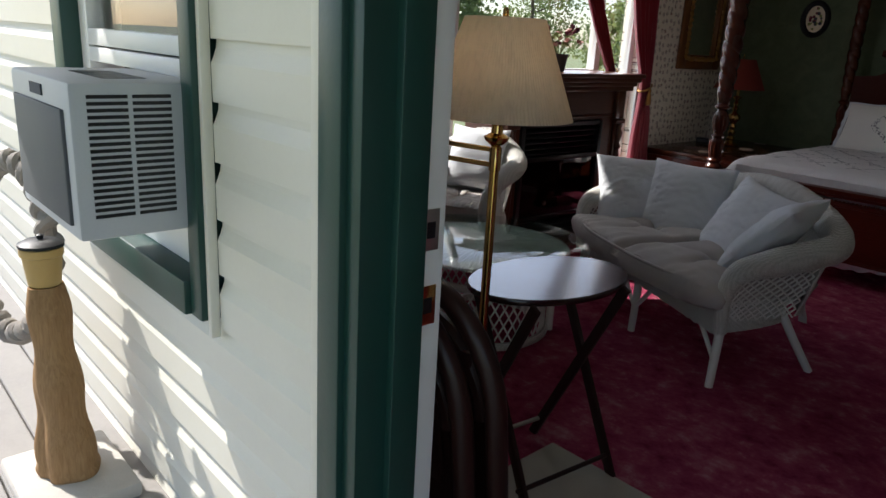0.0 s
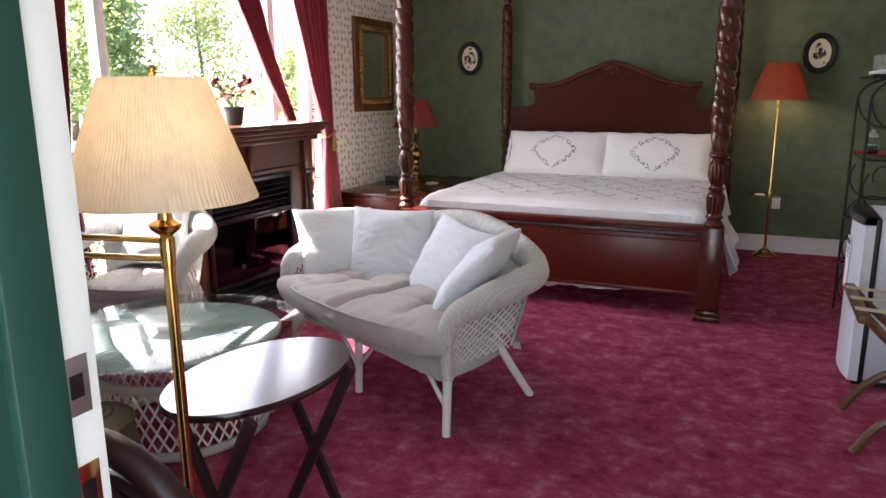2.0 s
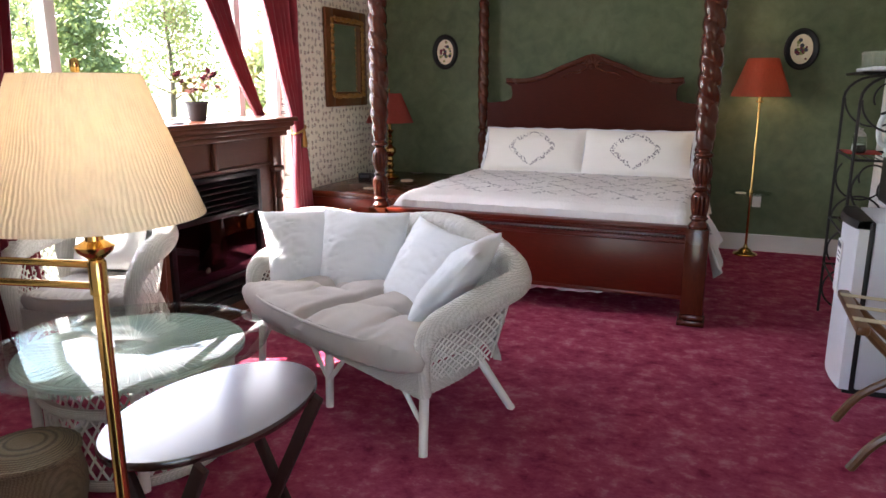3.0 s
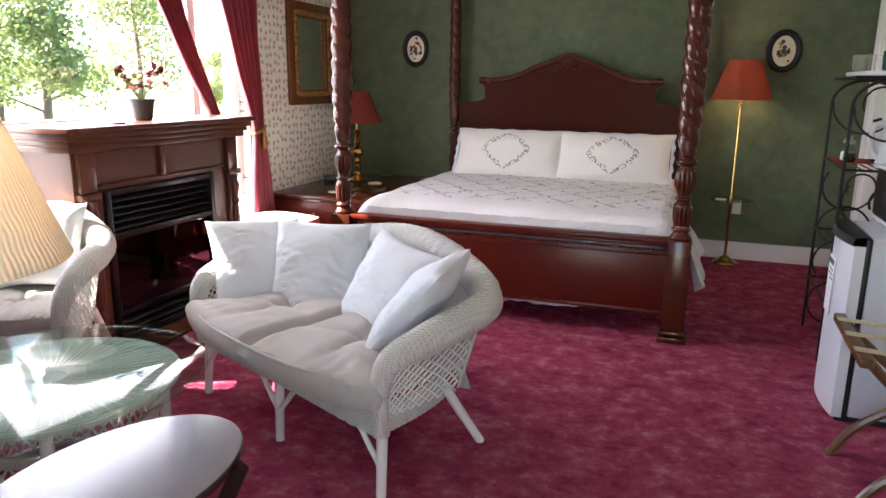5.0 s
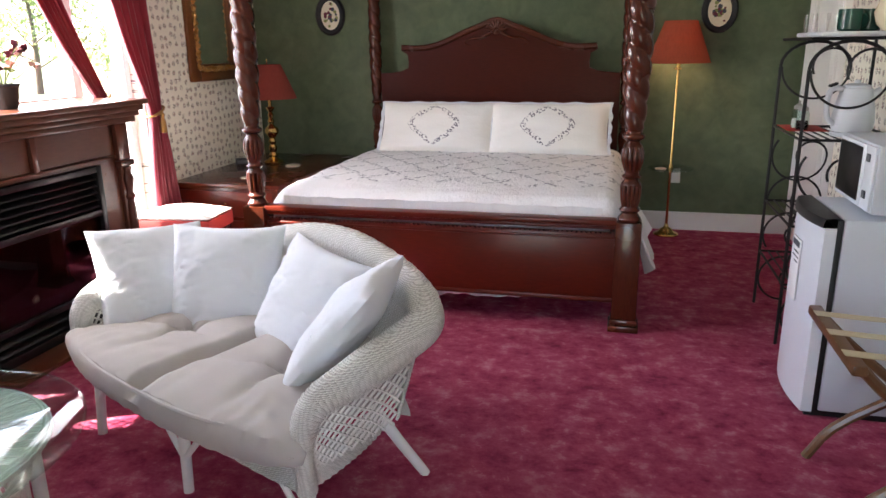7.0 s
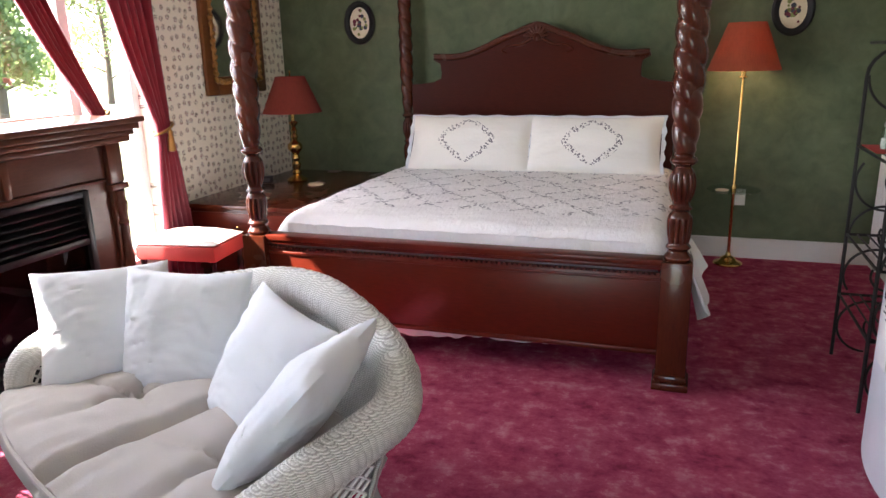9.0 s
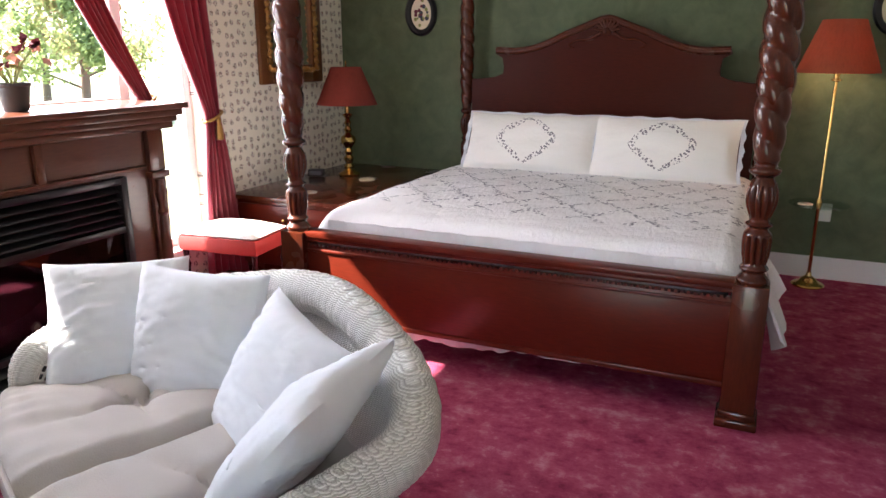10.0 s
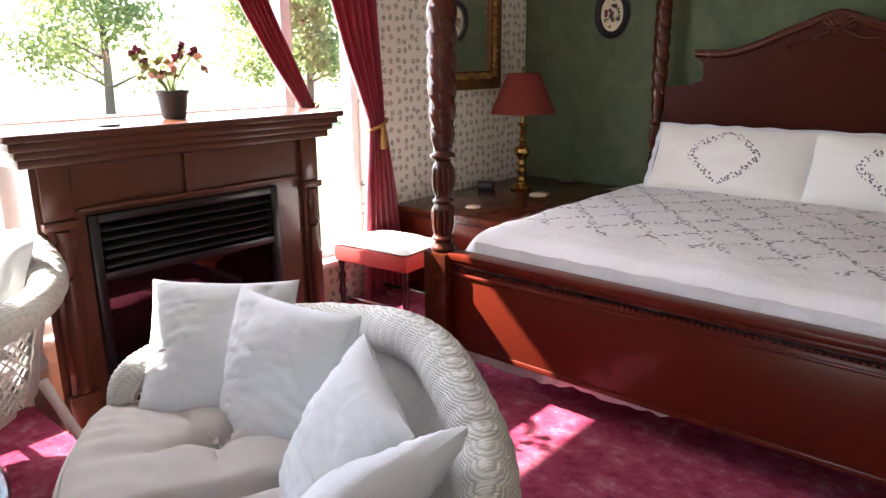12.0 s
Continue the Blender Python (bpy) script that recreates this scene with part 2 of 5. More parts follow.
MAHOG = wood("mahogany", (0.030, 0.006, 0.003), (0.12, 0.024, 0.008), 0.24, (9, 9, 1.5), 0.35)
MAHOGX = wood("mahogany_panel", (0.050, 0.0065, 0.003), (0.145, 0.017, 0.006), 0.30, (1.2, 6, 9), 0.10)
# same wood as the footboard, the headboard's shade put into the colour
MAHOG_SHADED = wood("shaded_mahogany_panel", (0.030, 0.005, 0.003), (0.085, 0.012, 0.006), 0.34, (1.2, 6, 9), 0.0)
MAHOG_SHADED.node_tree.nodes["Principled BSDF"].inputs["Specular IOR Level"].default_value = 0.1
CHERRY = wood("cherry_wood", (0.070, 0.022, 0.011), (0.16, 0.056, 0.030), 0.28, (9, 1.2, 9))
CHERRYZ = wood("cherry_wood_upright", (0.068, 0.021, 0.011), (0.15, 0.053, 0.029), 0.28, (9, 9, 1.2))
DARKWOOD = wood("espresso_wood", (0.014, 0.006, 0.005), (0.04, 0.014, 0.010), 0.22, (1, 8, 1), 0.6)
DARKCHAIR = wood("dark_chair_wood", (0.012, 0.005, 0.004), (0.035, 0.011, 0.008), 0.4, (1, 8, 1), 0.1)
OAK = wood("oak_stain", (0.07, 0.030, 0.011), (0.16, 0.075, 0.028), 0.35, (6, 6, 1))
BLACK = plain("black_iron", (0.012, 0.012, 0.013), 0.45, 0.3)
FIREBLACK = plain("black_firebox", (0.010, 0.010, 0.011), 0.3, 0.2)
BRASS = plain("polished_brass", (0.62, 0.40, 0.13), 0.16, 1.0, 0.02)
STEEL = plain("worn_steel", (0.42, 0.40, 0.37), 0.35, 0.9)
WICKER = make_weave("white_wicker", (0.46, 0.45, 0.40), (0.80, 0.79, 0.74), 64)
RUSH = make_weave("natural_rush_weave", (0.10, 0.075, 0.045), (0.30, 0.24, 0.155), 64)
CANE = mottled("white_painted_cane", (0.62, 0.61, 0.56), (0.78, 0.77, 0.72), 12, 140, 0.5, 0.2)
LINEN = mottled("white_cotton", (0.62, 0.64, 0.67), (0.70, 0.72, 0.74), 5, 240, 0.85, 0.25)
TAUPE = mottled("taupe_cushion_cloth", (0.38, 0.35, 0.325), (0.48, 0.45, 0.415), 5, 260, 0.88, 0.3)
QUILT = make_quilt()
SHAM = make_sham()
CREAM_SHADE = make_shade("pleated_cream_shade", (0.82, 0.75, 0.62), 0.5)
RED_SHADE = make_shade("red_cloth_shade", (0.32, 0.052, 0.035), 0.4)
# red shade cloth with the bulb's orange glow mixed into its colour
LIT_SHADE = make_shade("glow_tinted_shade", (0.36, 0.10, 0.05), 0.45)
CURTAIN = make_curtain()
GLASS = make_glass("window_glass")
TABLE_GLASS = make_glass("table_glass", (0.86, 0.95, 0.92), 0.0, 0.07)
FIRE_GLASS = make_glass("smoked_fire_glass", (0.30, 0.29, 0.28), 0.02, 0.06)
MIRROR = plain("mirror_silver", (0.85, 0.86, 0.85), 0.02, 1.0, 0.0)
MIRROR.node_tree.nodes["Principled BSDF"].inputs["Roughness"].default_value = 0.02
GOLD = plain("antique_gold", (0.36, 0.19, 0.055), 0.38, 0.75, 0.6)
FRAMEWOOD = wood("frame_wood", (0.10, 0.035, 0.010), (0.20, 0.075, 0.022), 0.35)
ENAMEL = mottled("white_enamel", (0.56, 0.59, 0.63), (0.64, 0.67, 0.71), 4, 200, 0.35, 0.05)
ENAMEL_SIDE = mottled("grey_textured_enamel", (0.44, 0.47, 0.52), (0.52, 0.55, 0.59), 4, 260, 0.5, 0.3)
GREYPLASTIC = mottled("grey_plastic", (0.40, 0.41, 0.43), (0.50, 0.51, 0.53), 6, 160, 0.5, 0.1)
GRILLE = mottled("dark_grille", (0.05, 0.055, 0.065), (0.08, 0.085, 0.095), 6, 300, 0.6, 0.3)
LOG = wood("bare_log", (0.16, 0.075, 0.03), (0.50, 0.32, 0.15), 0.8, (9, 9, 1.2), 0.0)
TERRA = mottled("ochre_glaze", (0.38, 0.24, 0.07), (0.50, 0.33, 0.11), 8, 90, 0.5, 0.2)
DECK = mottled("weathered_deck", (0.20, 0.19, 0.18), (0.33, 0.31, 0.29), 6, 60, 0.85, 0.4)
ROCK = mottled("pale_stone", (0.40, 0.37, 0.33), (0.55, 0.52, 0.47), 8, 50, 0.9, 0.6)
ROPE = mottled("grey_rope", (0.16, 0.14, 0.12), (0.32, 0.29, 0.26), 30, 200, 0.9, 0.6)
LEAF = make_leaf()
BARK = mottled("bark", (0.05, 0.035, 0.025), (0.12, 0.09, 0.065), 5, 40, 0.9, 0.7)
GRASS = mottled("lawn_grass", (0.13, 0.17, 0.06), (0.22, 0.25, 0.12), 0.5, 30, 0.9, 0.5)
PETAL_D = mottled("dark_red_petal", (0.07, 0.006, 0.015), (0.16, 0.015, 0.035), 20, 100, 0.7, 0.2)
PETAL_P = mottled("dusty_pink_petal", (0.40, 0.16, 0.13), (0.60, 0.36, 0.30), 20, 100, 0.7, 0.2)
FLEAF = mottled("silk_leaf", (0.10, 0.13, 0.03), (0.24, 0.26, 0.08), 20, 100, 0.7, 0.2)
POTGREY = plain("dark_grey_pot", (0.05, 0.05, 0.05), 0.6)
REDVELVET = mottled("red_upholstery", (0.30, 0.018, 0.012), (0.42, 0.03, 0.02), 8, 200, 0.75, 0.2)
NEEDLE = mottled("floral_needlepoint", (0.50, 0.40, 0.34), (0.74, 0.70, 0.64), 16, 200, 0.9, 0.3)
IVORY = plain("ivory_paint", (0.66, 0.60, 0.46), 0.5)
BEIGE = mottled("beige_mat", (0.34, 0.31, 0.25), (0.45, 0.42, 0.35), 8, 200, 0.95, 0.5)
CERAMIC = plain("cream_ceramic", (0.66, 0.58, 0.42), 0.25)
GREENCUP = plain("green_glaze", (0.02, 0.08, 0.06), 0.2)
WEBBING = mottled("tan_webbing", (0.36, 0.31, 0.20), (0.48, 0.43, 0.30), 12, 200, 0.9, 0.3)
PAPERW = plain("white_paper", (0.75, 0.75, 0.74), 0.8)
INK = plain("dark_ink", (0.04, 0.045, 0.06), 0.7)

# ---- mesh tools ----


def B():
    return bmesh.new()


def finish(bm, mat, name, smooth=True, angle=40):
    me = bpy.data.meshes.new(name)
    bmesh.ops.recalc_face_normals(bm, faces=bm.faces)
    bm.to_mesh(me)
    bm.free()
    me.materials.append(mat)
    if smooth:
        me.shade_smooth()
        me.set_sharp_from_angle(angle=radians(angle))
    return me


def part(name, bm, material, parent, label="", smooth=True):
    ob = new(name, finish(bm, material, name, smooth))
    ob.parent = parent
    return tagged(ob, label)


def single(name, bm, material, label, category, group="", kind="", m=None, smooth=True):
    ob = new(name, finish(bm, material, name, smooth))
    if m is not None:
        ob.matrix_world = m
    return tagged(ob, label, category, group, kind)


def thing(name, label, category, m=None, group="", kind=""):
    ob = new(name)
    if m is not None:
        ob.matrix_world = m
    return tagged(ob, label, category, group, kind)


def box(bm, x0, y0, z0, x1, y1, z1, bevel=0.0, seg=2):
    r = bmesh.ops.create_cube(bm, size=1, matrix=Matrix.Translation(((x0 + x1) / 2, (y0 + y1) / 2, (z0 + z1) / 2)) @ Matrix.Diagonal((x1 - x0, y1 - y0, z1 - z0, 1)))
    if bevel:
        es = list({e for v in r["verts"] for e in v.link_edges})
        bmesh.ops.bevel(bm, geom=es, offset=bevel, segments=seg, profile=0.5, affect="EDGES")
    return bm


def obox(bm, m, sx, sy, sz, bevel=0.0):
    """A box of that size centred on the pose m."""
    r = bmesh.ops.create_cube(bm, size=1, matrix=m @ Matrix.Diagonal((sx, sy, sz, 1)))
    if bevel:
        es = list({e for v in r["verts"] for e in v.link_edges})
        bmesh.ops.bevel(bm, geom=es, offset=bevel, segments=2, profile=0.5, affect="EDGES")
    return bm


def lathe(bm, prof, seg=28, m=Matrix(), twist=None, close=True):
    """Rings from (radius, z); twist(r, z, angle) may change the radius."""
    rings = []
    for r, z in prof:
        ring = []
        for i in range(seg):
            a = 2 * math.pi * i / seg
            q = twist(r, z, a) if twist else r
            ring.append(bm.verts.new(m @ Vector((q * math.cos(a), q * math.sin(a), z))))
        rings.append(ring)
    for a, b in zip(rings, rings[1:]):
        for i in range(seg):
            j = (i + 1) % seg
            bm.faces.new((a[i], a[j], b[j], b[i]))
    if close:
        bm.faces.new(list(reversed(rings[0])))
        bm.faces.new(rings[-1])
    return bm


def tube(bm, pts, rad, seg=8, closed=False):
    """A round bar along pts; rad is a number or a function of the step."""
    pts = [Vector(p) for p in pts]
    n = len(pts)
    rings, up = [], None
    for i, p in enumerate(pts):
        a = pts[(i - 1) % n] if (i > 0 or closed) else p
        b = pts[(i + 1) % n] if (i < n - 1 or closed) else p
        d = (b - a).normalized()
        if up is None:
            up = d.orthogonal().normalized()
        up = (up - d * up.dot(d)).normalized()
        side = d.cross(up)
        r = rad(i) if callable(rad) else rad
        rings.append([bm.verts.new(p + (up * math.cos(2 * math.pi * k / seg) + side * math.sin(2 * math.pi * k / seg)) * r) for k in range(seg)])
    pairs = list(zip(rings, rings[1:])) + ([(rings[-1], rings[0])] if closed else [])
    for a, b in pairs:
        for k in range(seg):
            j = (k + 1) % seg
            bm.faces.new((a[k], a[j], b[j], b[k]))
    if not closed:
        bm.faces.new(list(reversed(rings[0])))
        bm.faces.new(rings[-1])
    return bm


def spline(pts, n):
    """n points of a smooth curve through pts."""
    P = [Vector(p) for p in pts]
    P = [2 * P[0] - P[1]] + P + [2 * P[-1] - P[-2]]
    out, k = [], len(P) - 3
    for i in range(n):
        s = i / (n - 1) * k
        j = min(int(s), k - 1)
        u = s - j
        a, b, c, d = P[j:j + 4]
        out.append(0.5 * (2 * b + (c - a) * u + (2 * a - 5 * b + 4 * c - d) * u * u + (3 * b - a - 3 * c + d) * u ** 3))
    return out


def sheet(bm, rows):
    """A surface from rows of points."""
    vs = [[bm.verts.new(p) for p in r] for r in rows]
    for a, b in zip(vs, vs[1:]):
        for i in range(len(a) - 1):
            bm.faces.new((a[i], a[i + 1], b[i + 1], b[i]))
    return bm


def thick(bm, t):
    bmesh.ops.recalc_face_normals(bm, faces=bm.faces)
    bmesh.ops.solidify(bm, geom=list(bm.faces), thickness=t)
    return bm


def prism(bm, outline, y0, y1):
    """An upright plate: outline in (x, z), from y0 to y1."""
    a = [bm.verts.new((x, y0, z)) for x, z in outline]
    b = [bm.verts.new((x, y1, z)) for x, z in outline]
    bm.faces.new(a)
    bm.faces.new(list(reversed(b)))
    n = len(a)
    for i in range(n):
        j = (i + 1) % n
        bm.faces.new((a[i], b[i], b[j], a[j]))
    return bm


def pillow_mesh(bm, w, h, t, n=14, seed=0.0, pinch=0.10):
    """A stuffed cushion: local x across, z up, y through."""
    for side in (1, -1):
        rows = []
        for i in range(n + 1):
            row = []
            for j in range(n + 1):
                u, v = -1 + 2 * i / n, -1 + 2 * j / n
                e = max(0.0, (1 - u * u) * (1 - v * v)) ** 0.42
                px = u * w / 2 * (1 - pinch * (1 - v * v) * u * u)
                pz = v * h / 2 * (1 - pinch * (1 - u * u) * v * v)
                soft = noise.noise(Vector((u * 1.6 + seed, v * 1.6, seed + side))) * 0.014 * e
                fold = 1 - abs(noise.noise(Vector((u * 2.2 + seed, v * 8 + u * u * 3, side + seed)))) * 2.6
                gather = 1 - abs(noise.noise(Vector((u * 11 + seed, v * 2.0, side - seed)))) * 2.4
                rim = max(abs(u), abs(v)) ** 3
                wr = soft - (0.013 * max(0, fold) ** 2 * (0.2 + abs(u)) + 0.013 * max(0, gather) * rim * (0.4 + 0.6 * (v > 0))) * e
                row.append(Vector((px, side * (t / 2 * e + wr * (1 if e > 0 else 0)), pz)))
            rows.append(row)
        sheet(bm, rows)
    bmesh.ops.remove_doubles(bm, verts=bm.verts, dist=0.0006)
    return bm


# ---- the room ----
XL, XR, YF, YB, ZC = -3.52, 1.05, -0.40, 5.92, 2.75
YE = -0.56          # outer face of the door wall
DL, DR, DT = -0.83, 0.165, 2.05   # the doorway
WY0, WY1, WZ0, WZ1 = 1.62, 4.22, 0.28, 2.42   # the window


def structure(name, bm, mat, label, parent=None):
    ob = new(name, finish(bm, mat, name, False))
    ob.parent = parent
    return tagged(ob, label, "", "", "structure")


bm = B()
box(bm, XL - 0.2, YF, -0.12, XR + 0.2, YB + 0.2, 0)
floor = structure("floor", bm, CARPET, "mottled burgundy pile carpet over the bedroom floor")
bm = B()
box(bm, XL - 0.2, YE, ZC, XR + 0.2, YB + 0.2, ZC + 0.15)
ceiling = structure("ceiling", bm, CEIL, "plain off-white bedroom ceiling")
bm = B()
box(bm, XL - 0.2, YB, 0, XR + 0.2, YB + 0.2, ZC)
wall_head = structure("wall_north", bm, GREEN, "sponge-painted dark green wall behind the bed")
bm = B()
box(bm, XL - 0.2, YF, 0, XL, WY0, ZC)
box(bm, XL - 0.2, WY1, 0, XL, YB, ZC)
box(bm, XL - 0.2, WY0, 0, XL, WY1, WZ0)
box(bm, XL - 0.2, WY0, WZ1, XL, WY1, ZC)
wall_w = structure("wall_west", bm, PAPER_X, "cream wallpapered window wall with small floral sprigs")
bm = B()
box(bm, XR, YF, 0, XR + 0.2, YB, ZC)
wall_e = structure("wall_east", bm, PAPER_X, "cream floral wallpapered wall behind the fridge and rack")
bm = B()
for x0, x1, z0, z1 in ((-6.5, DL - 0.05, -0.3, ZC), (DR + 0.05, XR + 3, -0.3, ZC), (DL - 0.05, DR + 0.05, DT + 0.05, ZC)):
    if x0 == -6.5:   # cut round the small porch window
        box(bm, x0, YE + 0.02, z0, -2.42, YF, ZC)
        box(bm, -1.48, YE + 0.02, z0, x1, YF, ZC)
        box(bm, -2.42, YE + 0.02, z0, -1.48, YF, 0.80)
        box(bm, -2.42, YE + 0.02, 1.95, -1.48, YF, ZC)
    else:
        box(bm, x0, YE + 0.02, z0, x1, YF, z1)
wall_s = structure("wall_south", bm, CEIL, "wall between porch and bedroom with the entrance door")

# unseen overhang, added to cut off the upper edge of the sun strip
bm = B()
box(bm, -4.45, 0.0, 2.78, XL - 0.2, 7.5, 2.9)
structure("sun_limit_eave", bm, WHITE, "unseen roof overhang added above the window to limit the sun")

# baseboards
bm = B()
box(bm, XL + 0.002, YB - 0.018, 0, XR - 0.002, YB - 0.001, 0.13, 0.004)
box(bm, XL + 0.002, YB - 0.026, 0.13, XR - 0.002, YB - 0.001, 0.15, 0.004)
structure("baseboard", bm, WHITE, "white painted moulded baseboard on the green wall")
bm = B()
box(bm, XL + 0.001, WY1 + 0.12, 0, XL + 0.018, YB - 0.03, 0.14, 0.004)
structure("baseboard", bm, WHITE, "white painted baseboard on the window wall")
bm = B()
box(bm, XR - 0.018, YF + 0.01, 0, XR - 0.001, 5.0, 0.14, 0.004)
structure("baseboard", bm, WHITE, "white painted baseboard behind the fridge")

# white fluted casing at the far end of the east wall
trim = tagged(new("trim"), "white fluted door casing on the wallpapered wall", "", "", "structure")
for y0 in (5.74, 5.05):
    bm = B()
    box(bm, XR - 0.05, y0, 0, XR - 0.001, y0 + 0.16, 2.2, 0.004)
    for k in range(4):
        box(bm, XR - 0.062, y0 + 0.02 + k * 0.034, 0.15, XR - 0.046, y0 + 0.038 + k * 0.034, 2.1, 0.004)
    part("casing_board", bm, WHITE, trim)
bm = B()
box(bm, XR - 0.03, 5.21, 0, XR - 0.001, 5.74, 2.1, 0.003)
part("door_panel", bm, WHITE, trim)

# doorway jambs
door_1 = tagged(new("door_1"), "entrance doorway with dark green outer frame, white latch jamb and magenta hinge jamb", "", "", "structure")
bm = B()
box(bm, DL - 0.05, YF - 0.061, 0, DL, YF + 0.004, DT, 0.003)
box(bm, DL - 0.10, YF - 0.002, 0, DL - 0.02, YF + 0.012, DT + 0.06, 0.004)
part("latch_jamb", bm, WHITE, door_1, "white painted jamb with bead")
bm = B()
box(bm, DL - 0.05, YE - 0.03, -0.05, DL - 0.004, YF - 0.064, DT, 0.003)
box(bm, DL - 0.02, YE + 0.04, -0.05, DL + 0.014, YF - 0.052, DT, 0.003)
part("outer_jamb", bm, TEAL, door_1, "dark green painted jamb")
bm = B()
box(bm, DL - 0.118, YE - 0.045, -0.05, DL - 0.045, YE + 0.02, DT + 0.1, 0.006)
part("outer_casing", bm, TEAL, door_1, "dark green painted casing")
bm = B()
box(bm, DR, YF - 0.065, 0, DR + 0.05, YF + 0.02, DT, 0.003)
part("hinge_jamb", bm, PINK, door_1, "magenta painted jamb")
bm = B()
box(bm, DR - 0.012, YE - 0.03, -0.05, DR + 0.05, YF - 0.066, DT, 0.003)
box(bm, DR + 0.05, YE - 0.045, -0.05, DR + 0.16, YE + 0.02, DT + 0.1, 0.006)
part("outer_jamb", bm, TEAL, door_1, "dark green painted jamb")
bm = B()
box(bm, DL - 0.05, YE - 0.03, DT, DR + 0.05, YF + 0.02, DT + 0.05, 0.003)
part("head_jamb", bm, TEAL, door_1)
bm = B()
box(bm, DL, YE - 0.05, -0.05, DR, YF, 0.012, 0.004)
part("threshold", bm, OAK, door_1, "worn wooden threshold")
for z in (1.055, 0.905):
    bm = B()
    box(bm, DL, YF - 0.045, z - 0.04, DL + 0.002, YF - 0.012, z + 0.04, 0.0008)
    pl = part("strike_plate", bm, STEEL if z > 1 else BRASS, door_1, "worn metal strike plate")
    bm = B()
    box(bm, DL + 0.0015, YF - 0.042, z - 0.016, DL + 0.0035, YF - 0.022, z + 0.016, 0.0008)
    part("latch_hole", bm, FIREBLACK, pl)
# the door leaf, swung open into the room, its hinge edge towards the porch
bm = B()
box(bm, 0, 0, 0.012, 0.90, 0.037, DT - 0.01, 0.002)
leaf = new("door_leaf", finish(bm, PINK, "door_leaf"))
leaf.parent = door_1
leaf.matrix_world = pose(0.152, YF - 0.032, 0, 0, 0, 76)
tagged(leaf, "magenta painted door leaf, swung open")
for z in (1.10, 0.28, 1.85):
    bm = B()
    box(bm, -0.003, 0.004, z - 0.055, 0.0, 0.034, z + 0.055, 0.001)
    hg = part("hinge_leaf", bm, IVORY, leaf, "paint-covered hinge leaf")
    bm = B()
    lathe(bm, [(0.006, -0.055), (0.006, 0.055)], 12, pose(-0.006, -0.002, z))
    part("hinge_pin", bm, IVORY, hg)
    for dz, dy in ((-0.04, 0.018), (-0.012, 0.028), (0.015, 0.018), (0.04, 0.028)):
        bm = B()
        lathe(bm, [(0.0045, 0), (0.0035, 0.002)], 10, pose(-0.003, dy, z + dz, 0, -90, 0))
        part("screw", bm, STEEL, hg)

# ---- the big window ----
window_1 = tagged(new("window_1"), "large white-framed window with side lights behind the fireplace", "", "", "structure")
for n, b in (("window_frame", (WY0, WY0 + 0.06, WZ0, WZ1)), ("window_frame", (WY1 - 0.06, WY1, WZ0, WZ1)),
             ("mullion", (2.07, 2.14, WZ0, WZ1)), ("mullion", (3.68, 3.75, WZ0, WZ1)),
             ("rail", (WY0 + 0.06, WY1 - 0.06, WZ0, WZ0 + 0.06)), ("rail", (WY0 + 0.06, WY1 - 0.06, WZ1 - 0.06, WZ1)),
             ("rail", (2.14, 3.68, 1.16, 1.22))):
    bm = B()
    box(bm, XL - 0.14, b[0], b[2], XL - 0.06, b[1], b[3], 0.006)
    part(n, bm, WHITE, window_1)
for y0, y1 in ((WY0 + 0.06, 2.07), (2.14, 3.68), (3.75, WY1 - 0.06)):
    bm = B()
    box(bm, XL - 0.105, y0 - 0.004, WZ0 + 0.05, XL - 0.099, y1 + 0.004, WZ1 - 0.05)
    pn = part("pane", bm, GLASS, window_1, "clear window pane", False)
    pn.visible_shadow = False
for n, b in (("casing", (WY0 - 0.1, WY0 + 0.004, 0.0, WZ1 + 0.1)), ("casing", (WY1 - 0.004, WY1 + 0.1, 0.0, WZ1 + 0.1)), ("casing", (WY0, WY1, WZ1, WZ1 + 0.1))):
    bm = B()
    box(bm, XL - 0.002, b[0], b[2], XL + 0.022, b[1], b[3], 0.005)
    part(n, bm, WHITE, window_1)
bm = B()
box(bm, XL - 0.06, WY0 + 0.005, WZ0 - 0.02, XL + 0.05, WY1 - 0.005, WZ0 + 0.012, 0.006)
part("window_sill", bm, WHITE, window_1)


